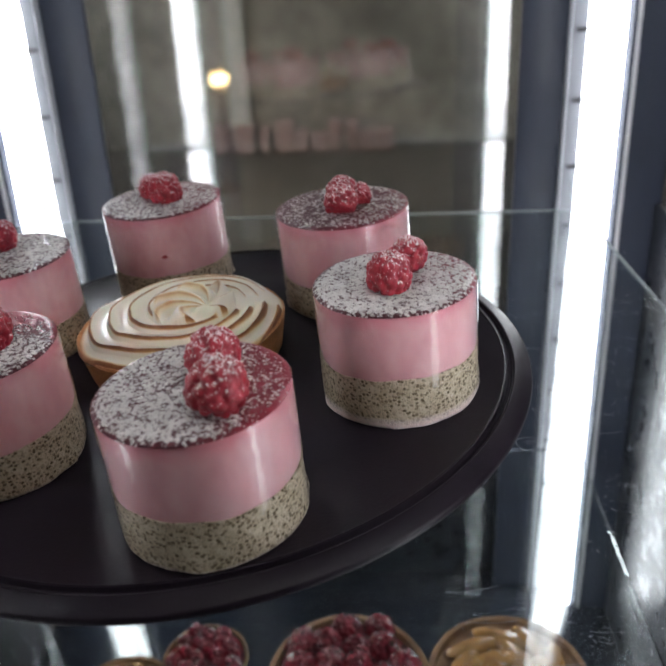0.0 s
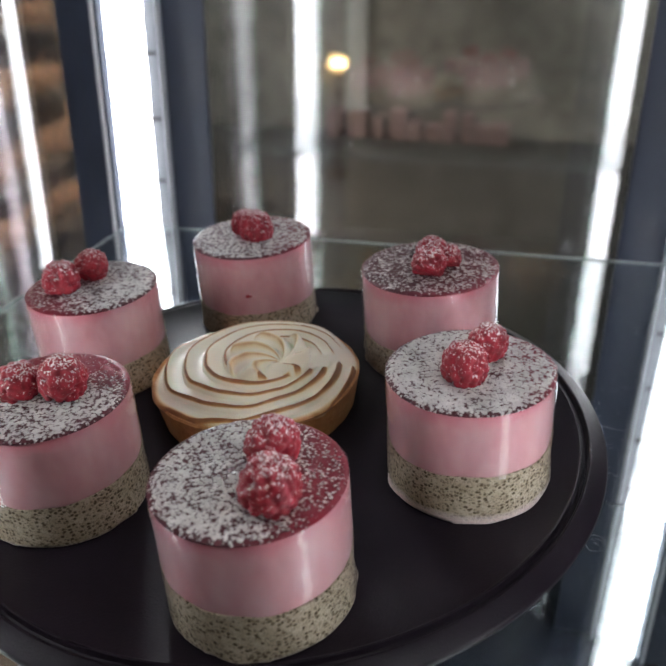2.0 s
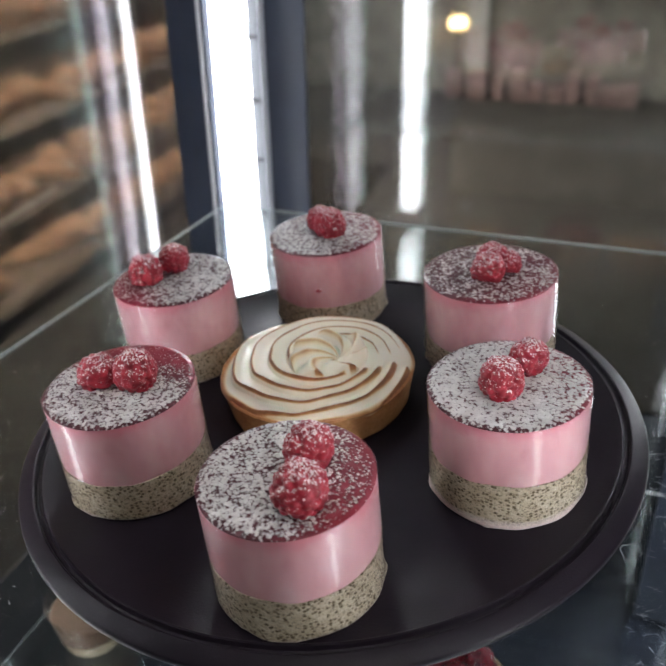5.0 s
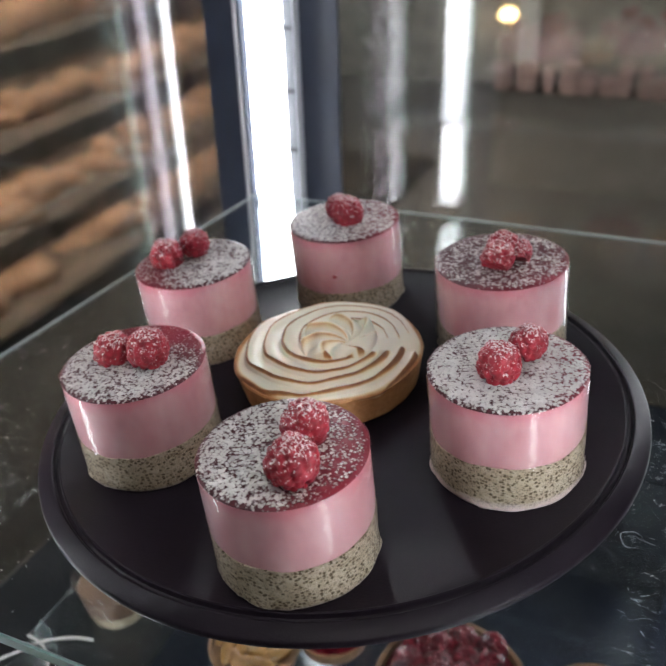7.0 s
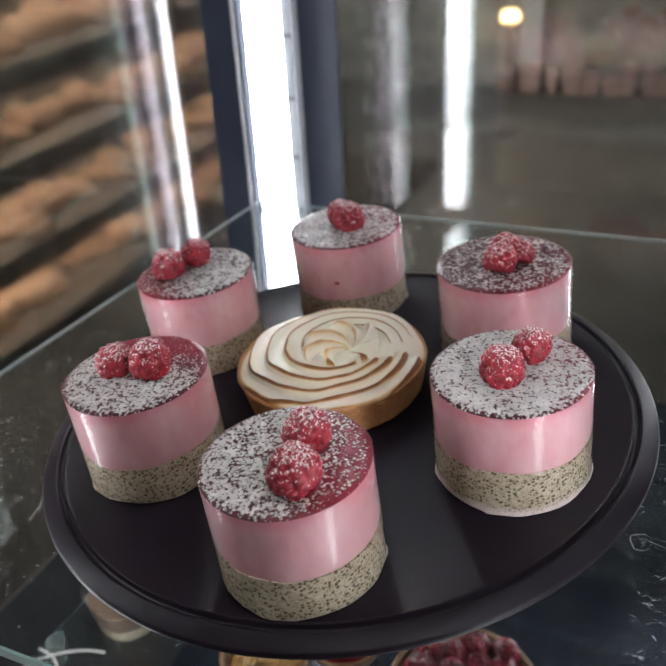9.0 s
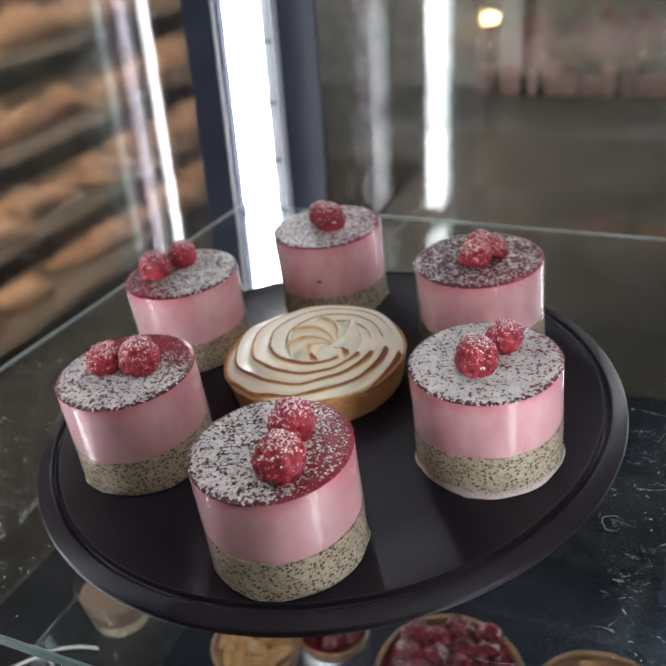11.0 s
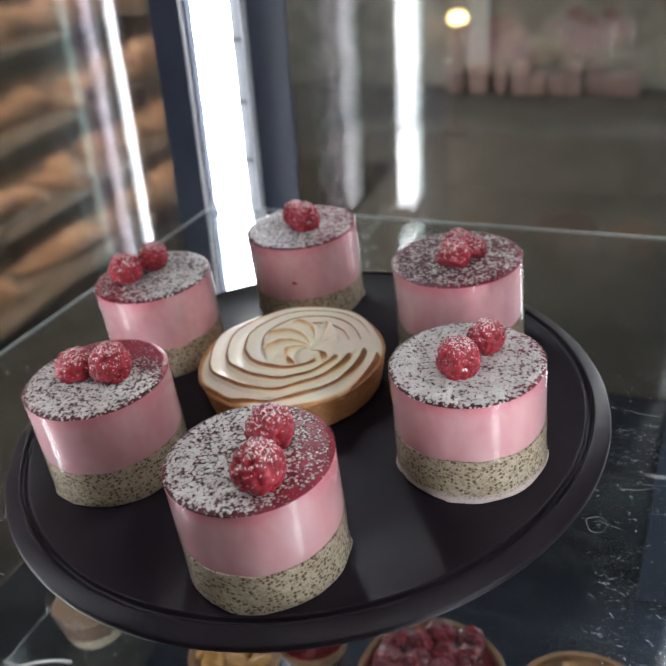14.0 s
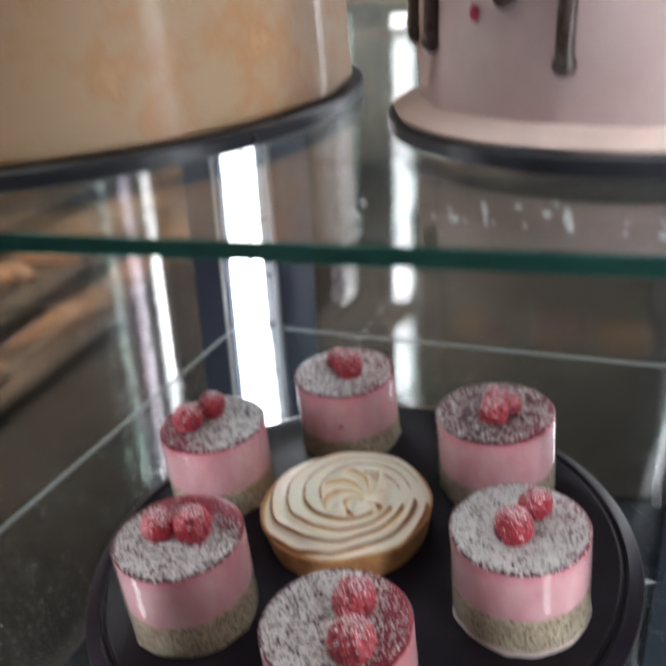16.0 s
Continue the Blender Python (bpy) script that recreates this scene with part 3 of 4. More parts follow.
mousse_cake(0.308, -1.269, 0.391, 0.0240, 2.6, 0.0008, glaze_mat("sugared_jelly_half", 0.018, (0.95, 0.1), 0.12),
            [(0.452, -1.440, 0.678, 1.16, 18, -14, 150), (0.385, -1.175, 0.665, 1.12, 25, 12, 80)], 1,
            "pink mousse cake on speckled sponge, half sugared, two raspberries")
mousse_cake(1.095, -0.384, 0.391, 0.0255, 0.4, 0.0006, glaze_mat("sugared_jelly_thick", 0.052, (0.8, 0.5), 0.03),
            [(1.075, -0.466, 0.645, 1.08, -6, 8, 10), (1.165, -0.250, 0.640, 0.95, 20, 25, 60)], 2,
            "pink mousse cake thickly dusted with sugar, two raspberries")
mousse_cake(-0.812, -0.818, 0.391, 0.0230, 1.2, 0.0006, glaze_mat("sugared_jelly_front", 0.012, (0.10, 0.99), 0.17),
            [(-0.712, -0.800, 0.655, 1.12, 0, 10, 40), (-0.930, -0.825, 0.630, 1.05, 30, -15, 120)], 3,
            "pink mousse cake with sugared front and bare red back, two raspberries")
mousse_cake(-1.155, 0.335, 0.384, 0.0220, 3.6, 0.0006, glaze_mat("sugared_jelly_fine", 0.012, (-0.75, -0.65), 0.09, 0.8),
            [(-1.300, 0.265, 0.645, 1.10, -15, 5, 15), (-1.205, 0.460, 0.650, 1.02, 20, 14, 70)], 4,
            "pink mousse cake dusted finely with sugar, two small raspberries")
far_cake = mousse_cake(-0.420, 1.178, 0.392, 0.0185, 5.2, 0.0006, glaze_mat("sugared_jelly_far", 0.0, (0.9, 0.3), 0.03, 0.7),
            [(-0.378, 1.160, 0.645, 1.12, -8, 0, 20), (-0.490, 1.260, 0.635, 0.92, 15, -10, 90)], 5,
            "pink mousse cake with a dark red fleck and raspberries")
mousse_cake(0.797, 0.765, 0.402, 0.0210, 0.9, 0.0006, glaze_mat("sugared_jelly_thin", -0.055, (0.6, -0.3), 0.01, 0.8),
            [(0.800, 0.660, 0.640, 1.00, -48, 14, 0), (0.800, 0.790, 0.665, 0.92, 38, 8, 50), (0.900, 0.790, 0.625, 0.78, 20, 40, 120)], 6,
            "pink mousse cake thinly sugared over dark jelly, piled raspberries")


bm = bmesh.new()
bmesh.ops.create_icosphere(bm, subdivisions=2, radius=0.0017, matrix=Matrix.Diagonal((0.5, 1.3, 0.8, 1)))
part("berry_fleck", bm, BERRY, far_cake, "dark red berry fleck", pose(0.0388 * math.cos(-1.40), 0.0388 * math.sin(-1.40), 0.0325, 0, 0, math.degrees(-1.40)))


# ---------------------------------------------------------------- meringue tart
def meringue_shape(r_out):
    """A swirl of piped meringue: overlapping ridges that spiral to the middle."""
    bm = bmesh.new()
    tone = bm.verts.layers.float.new("toast")
    rows, seg = 210, 360
    START = 0.10
    rings = []
    for i in range(rows + 1):
        u = i / rows
        ring = []
        for s in range(seg if i else 1):
            a = 2 * math.pi * s / seg
            wob = noise.fractal(Vector((math.cos(a) * u * 2.2, math.sin(a) * u * 2.2, 4.0)), 1.0, 2.0, 2)
            w = (START - a) % (2 * math.pi)          # way round the outer rope from its end
            inner = u < 0.40 + 0.03 * wob
            if inner:
                ph = 7 * a / (2 * math.pi) - 1.7 * (u / 0.42) ** 0.8 + 0.12 * wob
                strength = 0.0066 * min(1, u * 4)
            else:
                ph = 6.2 * u - 3.6 * w / (2 * math.pi) + 0.14 * wob
                strength = 0.0043
            late = 0.16 * math.sin(5.0 * math.floor(ph) + 1.0)
            gap = min(1.0, max(0.0, (5.95 + late - w) / 0.30)) * min(1.0, max(0.0, (w + 0.02 + late - 0.35 * (1 - u)) / 0.14))
            saw = ph - math.floor(ph)
            lip = math.sin(math.pi * saw ** 1.5) ** 1.2 if inner else (saw / 0.82) ** 2.0 if saw < 0.82 else ((1 - saw) / 0.18) ** 0.8
            fall = 1 - max(0, (u - 0.9) / 0.1) ** 2
            step = 0.0022 * (1 if inner else 0) * min(1, (0.42 - u) / 0.05) if u < 0.42 else 0.0
            z = 0.0092 * (1 - u ** 3.2) + strength * (lip if inner else lip * gap + 0.35 * (1 - gap)) * fall + step + 0.0006 * wob
            r = r_out * u * (1 + 0.012 * math.sin(7 * a) * u)
            v = bm.verts.new((r * math.cos(a) + 0.0165 * (1 - u), r * math.sin(a) - 0.0055 * (1 - u), z))
            edge = max(0.0, 1 - abs(saw - 0.74) / 0.15) if inner else max(0.0, 1 - abs(saw - 0.83) / (0.078 + 0.05 * max(0, wob + 0.3) + 0.10 * math.exp(-((w - 0.1) / 0.5) ** 2)))
            patch = max(0.0, noise.noise(Vector((math.cos(a) * 2.1 * u + 3, math.sin(a) * 2.1 * u, 1.7))) + 0.42)
            tip = 0.5 * math.exp(-((w - 0.15) / 0.35) ** 2)
            petal = 1.1 * (math.sin(2.0 * a + 1.0 + 5 * math.floor(ph)) > 0.35) * (0.12 < u) if inner else 0.0
            dark = edge * ((0.30 + petal) if inner else (0.68 + 0.75 * patch + 0.35 * max(0.0, -math.cos(a)) + tip) * gap)
            v[tone] = min(1.0, 1.65 * dark + 0.9 * max(0, (u - 0.945) / 0.055) * (0.5 + patch))
            ring.append(v)
        rings.append(ring)
    for s in range(seg):
        bm.faces.new((rings[0][0], rings[1][s], rings[1][(s + 1) % seg]))
    for p, q in zip(rings[1:], rings[2:]):
        for s in range(seg):
            bm.faces.new((p[s], q[s], q[(s + 1) % seg], p[(s + 1) % seg]))
    low = [bm.verts.new((v.co.x * 0.97, v.co.y * 0.97, -0.004)) for v in rings[-1]]
    for s in range(seg):
        bm.faces.new((rings[-1][s], low[s], low[(s + 1) % seg], rings[-1][(s + 1) % seg]))
    return bm


def shell_shape(r_top, r_low, h, seed):
    rnd = random.Random(seed)
    ph = [rnd.uniform(0, 6.28) for _ in range(4)]

    def wob(a, k, r, z):
        return r * (0.006 * math.sin(3 * a + ph[0]) + 0.004 * math.sin(8 * a + ph[1]) + 0.003 * math.sin(23 * a + ph[2]))

    return lathe([(0, 0), (r_low - 0.002, 0), (r_low, 0.0015), (r_top, h - 0.001), (r_top - 0.0008, h), (r_top - 0.0035, h - 0.0003), (r_top - 0.0045, h - 0.004), (0, h - 0.005)], 120, wobble=wob)


tart = thing("meringue_tart", LEAN @ pose(-0.108 * D, 0.085 * D, 0.0003), "round pastry tart with torched swirled meringue top", "tart")
part("pastry_shell", shell_shape(0.0578, 0.0540, 0.0215, 2), CRUST, tart, "golden baked pastry shell")
part("meringue", meringue_shape(0.0575), MERINGUE, tart, "cream white meringue with toasted brown ridges", pose(0, 0, 0.0203))


# ---------------------------------------------------------------- pastries on the deck below
# jelly and apple colours are darkened to stand for the dim light below
JAM = Mat("dimmed_berry_jelly", Roughness=0.15)
JAM.set("Base_Color", JAM.ramp(JAM.noise(120, 3), (0.3, (0.045, 0.003, 0.006)), (0.7, (0.15, 0.008, 0.016))))
JAM.bump(JAM.noise(300, 2), 0.2, 0.0008)
JAM = JAM.m
APPLE = Mat("glazed_apple", Roughness=0.22)
APPLE.set("Base_Color", APPLE.ramp(APPLE.noise(90, 4), (0.3, (0.17, 0.075, 0.02)), (0.7, (0.33, 0.18, 0.06))))
APPLE = APPLE.m


# the same berries in the darkened jelly colour
GLAZED = []
for me in BERRIES:
    GLAZED.append(me.copy())
    GLAZED[-1].materials[0] = JAM


# shaded copy of the golden pastry, darker for the dim lowest shelf
DIM_CRUST = Mat("dimmed_pastry", Roughness=0.65)
DIM_CRUST.set("Base_Color", DIM_CRUST.ramp(DIM_CRUST.noise(70, 4), (0.3, (0.11, 0.05, 0.018)), (0.7, (0.23, 0.12, 0.05))))
DIM_CRUST.bump(DIM_CRUST.noise(400, 4), 0.4, 0.0006)
DIM_CRUST = DIM_CRUST.m


def fruit_tart(x, y, turn, fill, label, seed, size=1.1):
    t = thing("fruit_tart", pose(x * D, y * D, BOTTOM + 0.0003, 0, 0, turn) @ Matrix.Scale(size, 4), label, "tart", "tarts on the deck")
    part("pastry_shell", shell_shape(0.047, 0.041, 0.024, seed), DIM_CRUST, t, "golden pastry shell")
    rnd = random.Random(seed)
    if fill == "berries":
        part("jelly", lathe([(0, 0.0215), (0.041, 0.0212), (0.0428, 0.0200), (0, 0.019)], 64), JAM, t, "dark red berry jelly")
        for i in range(17):
            a, r = i * 2.4, 0.036 * math.sqrt((i + 0.5) / 17)
            b = new("raspberry", GLAZED[i % 3])
            b.parent = t
            b.matrix_basis = pose(r * math.cos(a), r * math.sin(a), 0.027, rnd.uniform(-25, 25), rnd.uniform(-25, 25), rnd.uniform(0, 360)) @ Matrix.Scale(rnd.uniform(0.95, 1.15), 4)
    else:
        for i in range(14):
            a = 2 * math.pi * i / 9 if i < 9 else 2 * math.pi * i / 5
            r = 0.027 if i < 9 else 0.010
            bm = bmesh.new()
            bmesh.ops.create_uvsphere(bm, u_segments=16, v_segments=8, radius=1, matrix=Matrix.Diagonal((0.020, 0.0075, 0.0055, 1)))
            part("apple_slice", bm, APPLE, t, "", pose(r * math.cos(a), r * math.sin(a), 0.0235 + 0.003 * (i >= 9), 18, 0, math.degrees(a) + 70))
    return t


fruit_tart(0.70, 0.26, 20, "berries", "pastry tart heaped with glazed dark red raspberries", 11, 1.3)
fruit_tart(1.88, 0.30, 50, "apple", "golden apple tart with glazed slices", 12, 1.25)
fruit_tart(-0.98, 0.12, 140, "apple", "golden apple tart below the platter", 14, 0.85)
# added tart that covers the glowing foot of the corner post
fruit_tart(-0.44, 0.54, 75, "berries", "small berry tart added to hide the light strip below the platter", 15, 0.72)


def cup_dessert(x, y):
    """A small caramel dessert in a clear cup, with crumbs at its foot."""
    c = thing("cup_dessert", pose(x * D, y * D, BOTTOM + 0.0003) @ Matrix.Scale(0.88, 4), "caramel dessert on pale crumbs in a clear cup", "dessert")
    part("crumb_base", lathe([(0, 0), (0.0285, 0), (0.030, 0.002), (0.0325, 0.016), (0, 0.0165)], 64), SPONGE, c, "pale crumb base")
    part("cream", lathe([(0, 0.0168), (0.0326, 0.0168), (0.0365, 0.040), (0.035, 0.0415), (0, 0.0415)], 64), CARAMEL, c, "brown caramel cream")
    part("cup", lathe([(0.0300, 0.0005), (0.0334, 0.016), (0.0395, 0.056), (0.0402, 0.056), (0.0341, 0.016), (0.0307, 0.0003)], 64, closed=True), FILM, c, "clear plastic cup").visible_shadow = False


CARAMEL = plain("caramel_cream_filling", (0.11, 0.062, 0.036), 0.45, 0, 90, 0.2)
cup_dessert(-2.42, 0.13)

CREAM = plain("white_cable", (0.42, 0.41, 0.39), 0.5)
turns = [(-3.00, -0.45), (-2.80, -0.49), (-2.62, -0.66), (-2.60, -0.92), (-2.80, -1.10), (-3.10, -1.12), (-3.22, -0.98), (-3.06, -0.74), (-2.82, -0.48), (-2.58, -0.34), (-2.37, -0.29)]
cable = []
for p0, p1, p2, p3 in zip(turns[:1] + turns, turns, turns[1:], turns[2:] + turns[-1:]):
    for k in range(6):
        u = k / 6
        w = ((-u + 2 * u * u - u ** 3) / 2, (2 - 5 * u * u + 3 * u ** 3) / 2, (u + 4 * u * u - 3 * u ** 3) / 2, (u ** 3 - u * u) / 2)
        x, y = (sum(c * p[i] for c, p in zip(w, (p0, p1, p2, p3))) * D for i in (0, 1))
        cable.append((x, y, BOTTOM + 0.0022 + (0.0030 if len(cable) > 40 else 0.0)))
tagged(part("cable", tube(cable, 0.0013), CREAM), "thin white cable curled on the lowest glass shelf", "cable")


# ---------------------------------------------------------------- large cakes on the upper shelf
BOARD = plain("black_cake_board", (0.012, 0.013, 0.018), 0.35, 0, 70, 0.3)
BEIGE = Mat("caramel_cream", Roughness=0.5)
BEIGE.set("Coat_Weight", 0.15)
# orange blotches in the cream colour imitate warm reflections on its gloss
BEIGE.set("Base_Color", BEIGE.ramp(BEIGE.noise(40, 6, 0.65), (0.28, (0.42, 0.295, 0.18)), (0.48, (0.43, 0.29, 0.17)), (0.60, (0.43, 0.235, 0.11)), (0.74, (0.52, 0.33, 0.18))))
BEIGE.bump(BEIGE.noise(90, 4), 0.25, 0.001)
BEIGE = BEIGE.m
PINK = Mat("pink_buttercream", Roughness=0.5)
PINK.set("Base_Color", PINK.ramp(PINK.noise(24, 5), (0.3, (0.52, 0.36, 0.345)), (0.6, (0.59, 0.455, 0.435)), (0.75, (0.64, 0.53, 0.50))))
PINK.bump(PINK.noise(120, 4), 0.25, 0.001)
PINK = PINK.m
SKIRT = plain("pale_cream_smear", (0.66, 0.52, 0.46), 0.55, 0, 60, 0.15)
CHOC = plain("dark_chocolate", (0.055, 0.038, 0.032), 0.28, 0, 90, 0.2)
RUBY = plain("berry_flake", (0.45, 0.04, 0.08), 0.5)


def big_cake(x, y, r_board, r_cake, h, mat, label, drips):
    c = thing("layer_cake", pose(x * D, y * D, UP + 0.0003), label, "cake", "large cakes on the upper shelf")
    part("cake_board", lathe([(0, 0), (r_board - 0.001, 0), (r_board, 0.001), (r_board, 0.007), (r_board - 0.001, 0.008), (0, 0.008)], 128), BOARD, c, "round black cake board")

    def wob(a, k, r, z):
        return 0.0008 * math.sin(5 * a + z * 60) + 0.0005 * math.sin(13 * a + 1 + z * 200)

    rc = r_cake
    part("body", lathe([(0, 0.0082), (rc - 0.002, 0.0082), (rc, 0.010), (rc, 0.03), (rc, 0.06), (rc, 0.09), (rc, h - 0.006), (rc - 0.002, h - 0.002), (rc - 0.006, h), (0, h)], 128, wobble=wob), mat, c)
    if drips:
        part("cream_skirt", lathe([(0, 0.0081), (r_board - 0.003, 0.0081), (r_board - 0.002, 0.0095), (rc + 0.004, 0.0135), (rc - 0.002, 0.016), (0, 0.016)], 96, wobble=wob), SKIRT, c, "smeared pale cream at the foot")
    for a, low in drips:
        ca, sa = math.cos(a), math.sin(a)
        rr = rc + 0.0012
        pts = [((rc - 0.010) * ca, (rc - 0.010) * sa, h + 0.001), ((rc - 0.002) * ca, (rc - 0.002) * sa, h + 0.0005), (rr * ca, rr * sa, h - 0.006), (rr * ca, rr * sa, (h + low) / 2), (rr * ca, rr * sa, low)]
        bm = tube(pts, 0.0034, 10)
        bmesh.ops.create_uvsphere(bm, u_segments=12, v_segments=8, radius=0.0044, matrix=pose(rr * ca, rr * sa, low))
        part("chocolate_drip", bm, CHOC, c, "dark chocolate drip")
    return c


big_cake(-1.80, -0.04, 1.87 * D, 1.80 * D, 0.12, BEIGE, "large caramel coloured glazed cake on black board", [])
drips = [(-2.98, 0.044), (-2.79, 0.041), (-2.52, 0.040), (-2.04, 0.058), (-1.77, 0.036), (-1.30, 0.05), (-0.9, 0.03), (-0.4, 0.06), (0.2, 0.04), (0.9, 0.05), (1.6, 0.03), (2.3, 0.05), (2.9, 0.04)]
pink = big_cake(1.34, -0.16, 1.0 * D, 0.86 * D, 0.13, PINK, "pink buttercream cake with dark chocolate drips on black board", drips)
for a, z in ((-2.2, 0.052), (-1.15, 0.070), (-0.9, 0.062), (-1.9, 0.080)):
    bm = bmesh.new()
    bmesh.ops.create_icosphere(bm, subdivisions=1, radius=0.0028, matrix=Matrix.Diagonal((1, 0.5, 1.3, 1)))
    part("berry_flake", bm, RUBY, pink, "red berry flake", pose(0.0865 * math.cos(a), 0.0865 * math.sin(a), z, 0, 20, math.degrees(a)))


# ---------------------------------------------------------------- the shop beyond the glass
WOOD = plain("dark_wood", (0.058, 0.044, 0.032), 0.65, 0, 14, 0.4, 0.2, Specular_IOR_Level=0.1)
BREAD = Mat("bread_crust", Roughness=0.65)
BREAD.set("Base_Color", BREAD.ramp(BREAD.noise(30, 5), (0.3, (0.23, 0.125, 0.07)), (0.7, (0.52, 0.345, 0.22))))
BREAD.bump(BREAD.noise(80, 4), 0.5, 0.004)
BREAD = BREAD.m
WARM = emitter("warm_lamp", (1.0, 0.62, 0.25), 60.0)
PALE = plain("pale_grey_paint", (0.55, 0.58, 0.58), 0.6, 0, 12, 0.1)


def loaf(seed):
    rnd = random.Random(seed)
    bm = bmesh.new()
    bmesh.ops.create_uvsphere(bm, u_segments=24, v_segments=14, radius=1, matrix=Matrix.Diagonal((0.14, 0.07, 0.06, 1)))
    for v in bm.verts:
        v.co *= 1 + 0.10 * noise.noise(v.co * 14 + Vector((seed, 0, 0)))
        v.co.z += 0.012 * max(0, math.sin(v.co.x * 70)) * (v.co.z > 0.03)
        v.co.z = max(v.co.z, -0.035)
    return finish("loaf", bm, BREAD)


LOAVES = [loaf(s) for s in (1, 2, 3)]
rack = thing("bread_rack", pose(-2.1, 1.9, FLOOR, 0, 0, 0), "dark wooden bread rack against the shop wall", "rack")
part("back_board", box(-0.30, -0.27, -1.5, 1.9, 0, 2.3), WOOD, rack)
levels = (0.06, 0.35, 0.64, 0.93, 1.22, 1.51)
# hidden warm strips, added under the boards to brighten the loaves
RACK_FILL = emitter("warm_added_fill", (1.0, 0.83, 0.69), 140.0)
for z in levels:
    part("shelf_board", box(-0.265, 0.26, -1.5, 1.9, z - 0.02, z, 0.003), WOOD, rack)
    # added lip that hides the strip and holds back its spill
    part("fill_shield", box(0.235, 0.26, -1.5, 1.9, z + 0.205, z + 0.2695, 0.003), WOOD, rack)
    part("rack_fill", box(0.06, 0.085, -1.45, 1.85, z + 0.255, z + 0.267, 0.002), RACK_FILL, rack, "hidden warm strip added to brighten the loaves")
part("shelf_board", box(-0.265, 0.26, -1.5, 1.9, 1.78, 1.80, 0.003), WOOD, rack)
for y in (-1.53, 1.93):
    part("upright", box(-0.30, 0.26, y - 0.02, y + 0.02, 0, 2.3, 0.003), WOOD, rack)
rb = random.Random(9)
for z in levels:
    y = -1.4
    while y < 1.75:
        long = rb.random() < 0.3
        if rb.random() < 0.88:
            size = rb.uniform(0.6, 1.0)
            ob = new("bread_loaf", rb.choice(LOAVES))
            shape = Matrix.Diagonal((1.25, 0.6, 0.7, 1)) if long else Matrix.Diagonal((rb.uniform(0.6, 1), 1, rb.uniform(0.9, 1.5), 1))
            ob.matrix_basis = pose(-2.1 + rb.uniform(0.0, 0.14), 1.9 + y, FLOOR + z + 0.035 * size * shape[2][2], 0, 0, rb.gauss(10, 25) if long else rb.uniform(0, 180)) @ Matrix.Scale(size, 4) @ shape
            tagged(ob, "long brown crusty loaf on the wooden rack" if long else "round brown crusty loaf on the wooden rack", "bread", "loaves on the rack")
        y += rb.uniform(0.06, 0.14)


# unseen dark sheet, added to keep the floor before the rack in shade
DARK_SHEET = plain("brown_black_sheet", (0.020, 0.016, 0.012), 0.8, 0, 30, 0.3, 0.1, Specular_IOR_Level=0.2)
tagged(part("floor_shade_sheet", box(-1.80, -1.02, -0.9, 3.6, FLOOR + 0.0005, FLOOR + 0.010, 0.003), DARK_SHEET), "added brown-black sheet shading the floor before the rack", "mat")

# a small glowing floor lamp and a row of boxes by the far wall
ROSE = plain("dull_pink_card", (0.27, 0.195, 0.19), 0.7, 0, 30, 0.3)
rp = random.Random(5)
x = -1.06
while x < 0.06:
    w = rp.uniform(0.06, 0.13)
    tagged(part("pastry_box", box(x, x + w, 5.0, 5.15, FLOOR + 0.0005, FLOOR + rp.uniform(0.10, 0.20), 0.003), ROSE), "dull pink card pastry box on the floor", "box", "pink boxes by the wall")
    x += w + rp.uniform(0.005, 0.05)
lamp = thing("floor_lamp", pose(-0.813, 4.18, FLOOR), "short floor lamp with a small glowing warm shade", "lamp")
part("stem", lathe([(0, 0), (0.07, 0), (0.07, 0.012), (0.006, 0.02), (0.006, 0.595), (0, 0.595)], 24), WOOD, lamp)
part("shade", lathe([(0, 0.597), (0.040, 0.60), (0.050, 0.62), (0.044, 0.645), (0.025, 0.655), (0, 0.657)], 32), WARM, lamp, "glowing warm shade")
pale = tagged(part("door_jamb", box(-0.95, -0.82, Y1 - 0.08, Y1 - 0.002, FLOOR, TOP, 0.004), PALE), "pale grey painted door jamb on the far wall", "door jamb", kind="structure")

# ---------------------------------------------------------------- dust, crumbs and scratches on the glass
DUST = plain("pale_dust", (0.44, 0.45, 0.46), 0.8)


def flecks(count, spot, seed):
    """Fine crumbs and short fibres lying on the shelf."""
    rnd = random.Random(seed)
    bm = bmesh.new()
    for _ in range(count):
        x, y = spot(rnd)
        a = rnd.uniform(0, 6.28)
        if rnd.random() < 0.75:
            s = rnd.uniform(0.00015, 0.0004)
            bmesh.ops.create_icosphere(bm, subdivisions=1, radius=s, matrix=pose(x, y, SHELF + s * 0.7, 0, 0, math.degrees(a)) @ Matrix.Diagonal((1.5, 1, 0.6, 1)))
        else:
            n = rnd.uniform(0.001, 0.0032)
            bend = rnd.uniform(-0.4, 0.4)
            pts = [(x + n * k * math.cos(a + bend * k), y + n * k * math.sin(a + bend * k), SHELF + 0.0003) for k in (0, 0.33, 0.66, 1)]
            m = tube(pts, 0.00014, 4)
            me = bpy.data.meshes.new("t")
            m.to_mesh(me)
            m.free()
            bm.from_mesh(me)
            bpy.data.meshes.remove(me)
    return bm


tagged(part("glass_dust", flecks(210, lambda r: (r.uniform(1.75, 3.0) * D, r.uniform(-1.8, 2.6) * D), 4), DUST), "fine crumbs and fibres on the glass shelf", "dust", kind="stuff")
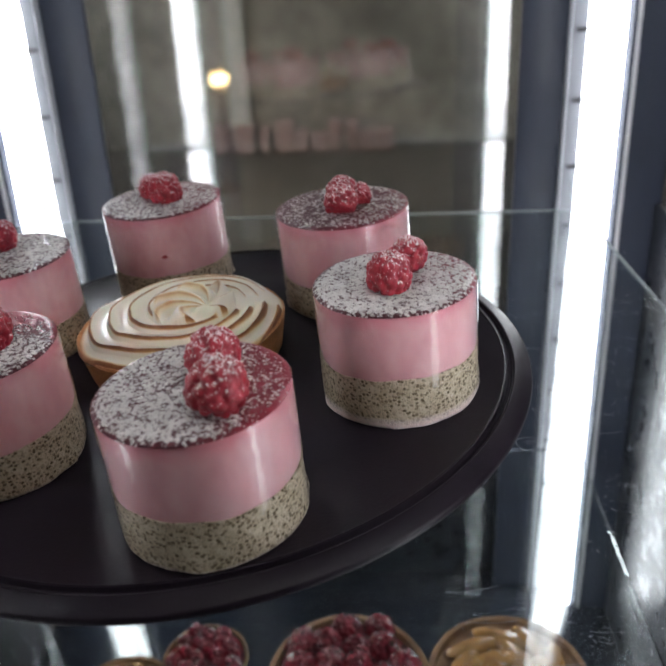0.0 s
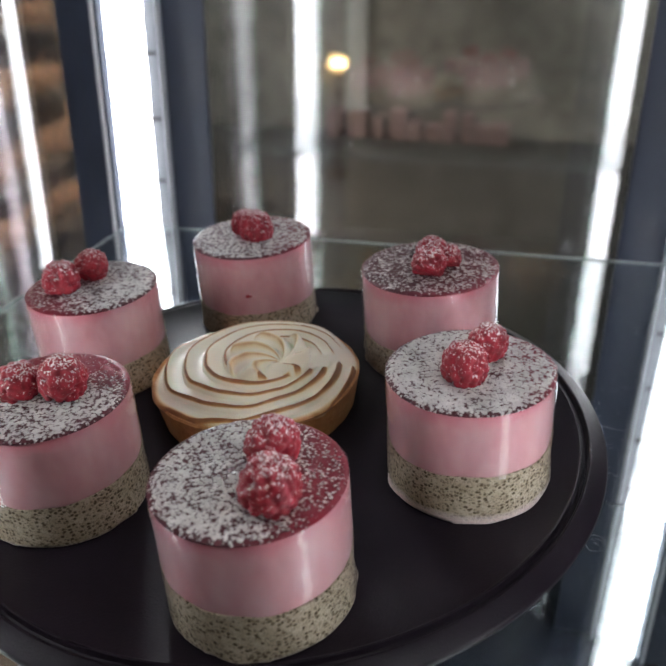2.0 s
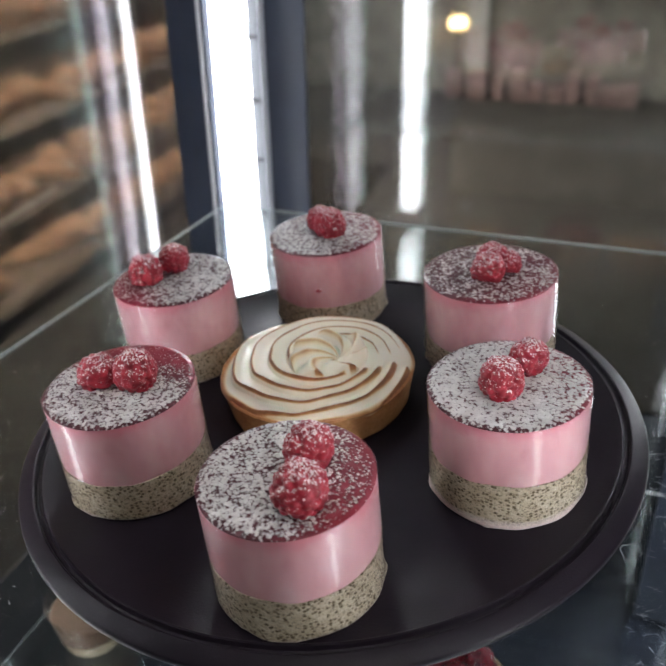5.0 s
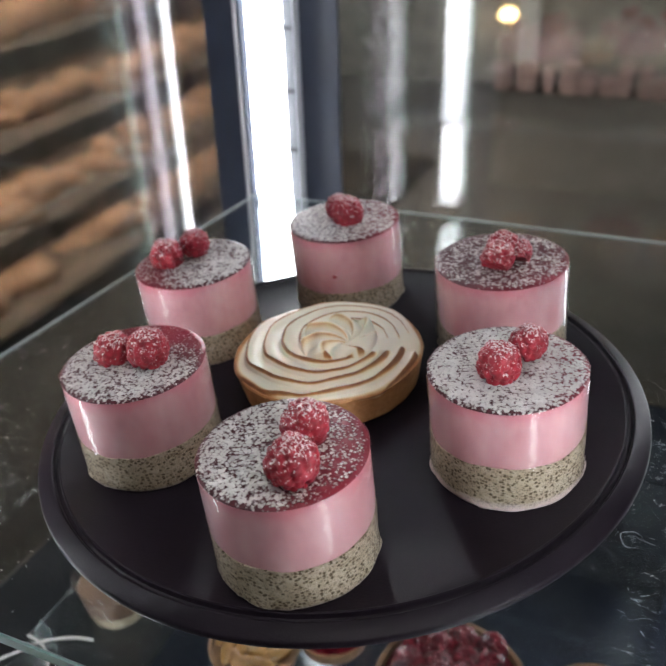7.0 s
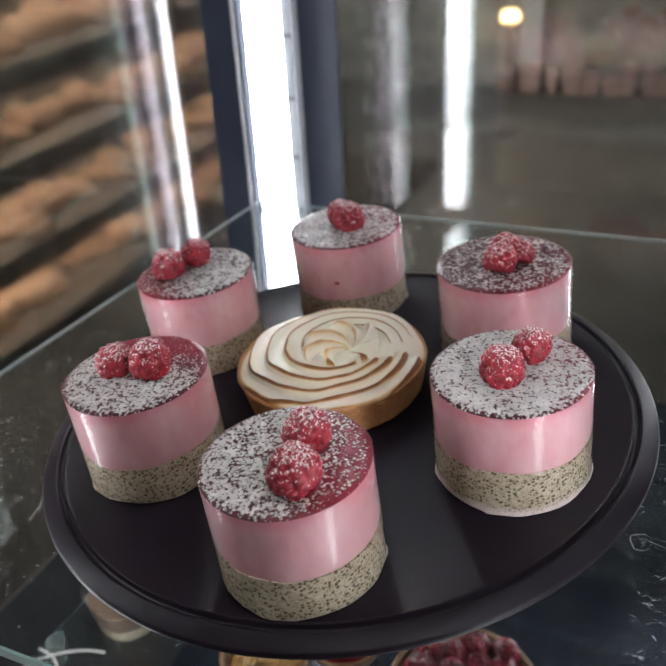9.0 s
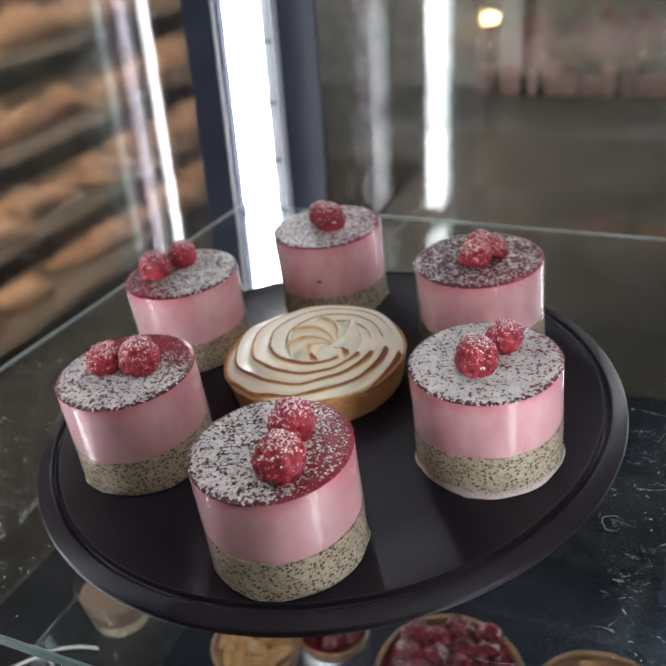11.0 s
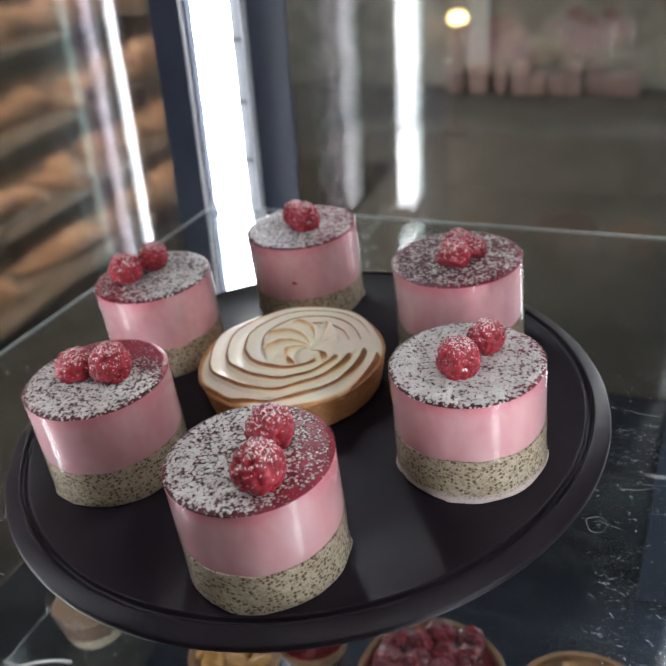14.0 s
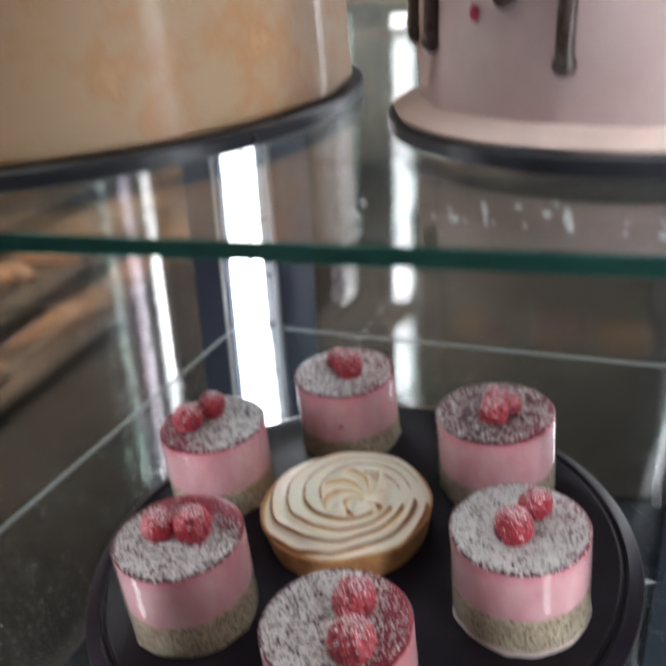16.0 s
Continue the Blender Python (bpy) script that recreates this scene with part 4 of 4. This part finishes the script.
tagged(part("glass_dust", flecks(230, lambda r: (r.uniform(-2.8, -1.0) * D, r.uniform(-1.94, 0.3) * D), 6), DUST), "fine crumbs on the glass shelf", "dust", kind="stuff")


SCRATCH = plain("dried_water_mark", (0.34, 0.36, 0.38), 0.7)


def ribbon(verts, faces, pts, w):
    """A hair-thin ridge along points on the shelf."""
    k = len(verts)
    for i, (x, y) in enumerate(pts):
        x0, y0 = pts[max(i - 1, 0)]
        x1, y1 = pts[min(i + 1, len(pts) - 1)]
        d = math.hypot(x1 - x0, y1 - y0) or 1.0
        ox, oy = -(y1 - y0) / d, (x1 - x0) / d
        half = w * (0.25 + 0.75 * math.sin(math.pi * (i + 0.5) / len(pts)))
        verts += [(x - half * ox, y - half * oy, SHELF + 0.00003), (x, y, SHELF + 0.00014), (x + half * ox, y + half * oy, SHELF + 0.00003)]
    for i in range(len(pts) - 1):
        for c in (0, 1):
            faces.append((k + 3 * i + c, k + 3 * i + c + 1, k + 3 * i + c + 4, k + 3 * i + c + 3))


def smears(clusters, spot, seed):
    """Scratches and dried wiping marks: curls, dashes and flakes in loose patches, and a few long scratches."""
    rnd = random.Random(seed)
    verts, faces = [], []
    for c in range(clusters):
        x, y = spot(rnd)
        way, spread = rnd.gauss(-0.25, 0.35), rnd.uniform(0.001, 0.007)
        for _ in range(rnd.randint(4, 18)):
            a, bend = way + rnd.gauss(0, 0.45), rnd.gauss(0, 0.9)
            px, py = x + rnd.gauss(0, spread * 1.5), y + rnd.gauss(0, spread * 0.5)
            n, w = 0.0003 + 0.0026 * rnd.random() ** 2, rnd.uniform(0.00003, 0.00011)
            pts = []
            for _ in range(5):
                pts.append((px, py))
                px, py, a = px + n / 4 * math.cos(a), py + n / 4 * math.sin(a), a + bend / 4 + rnd.gauss(0, 0.25)
            ribbon(verts, faces, pts, w)
        if c % 4 == 0:
            a, n = rnd.gauss(-0.2, 0.3), rnd.uniform(0.008, 0.022)
            ribbon(verts, faces, [(x + n * k / 7 * math.cos(a + 0.03 * k), y + n * k / 7 * math.sin(a + 0.03 * k)) for k in range(8)], rnd.uniform(0.00005, 0.00010))
    return verts, faces


def smear_mesh(verts, faces):
    me = bpy.data.meshes.new("smears")
    me.from_pydata(verts, [], faces)
    me.materials.append(SCRATCH)
    return me


v, f = smears(105, lambda r: (r.uniform(1.72, 2.95) * D, r.triangular(-1.85, 2.4, -0.9) * D), 3)
# the dried ring of a drop
ring = [(1.762 * D + 0.0052 * (1 + 0.16 * math.sin(3 * a)) * math.cos(a), -0.285 * D + 0.0068 * (1 + 0.12 * math.sin(2 * a + 1)) * math.sin(a)) for a in [0.35 * k for k in range(18)]]
ribbon(v, f, ring, 0.00010)
ribbon(v, f, [(x + 0.0004 * math.sin(9 * i), y + 0.0005 * math.cos(7 * i)) for i, (x, y) in enumerate(ring[3:15])], 0.00012)
tagged(new("glass_smears", smear_mesh(v, f)), "dried wiping marks, drop ring and scratches on the glass", "smears", kind="stuff")
tagged(new("glass_smears", smear_mesh(*smears(20, lambda r: (r.uniform(1.1, 1.9) * D, r.uniform(-1.80, -1.35) * D), 8))), "dried wiping marks near the shelf front", "smears", kind="stuff")

crumbs = random.Random(12)
bm = bmesh.new()
for _ in range(26):
    s = crumbs.uniform(0.0006, 0.0017)
    bmesh.ops.create_icosphere(bm, subdivisions=1, radius=s, matrix=pose(crumbs.uniform(0.55, 1.6) * D, crumbs.uniform(-1.72, -1.45) * D, UP + s * 0.6, 0, 0, crumbs.uniform(0, 360)) @ Matrix.Diagonal((1.4, 1, 0.7, 1)))
tagged(part("crumbs", bm, DUST), "pale crumbs on the upper glass shelf", "crumbs", kind="stuff")
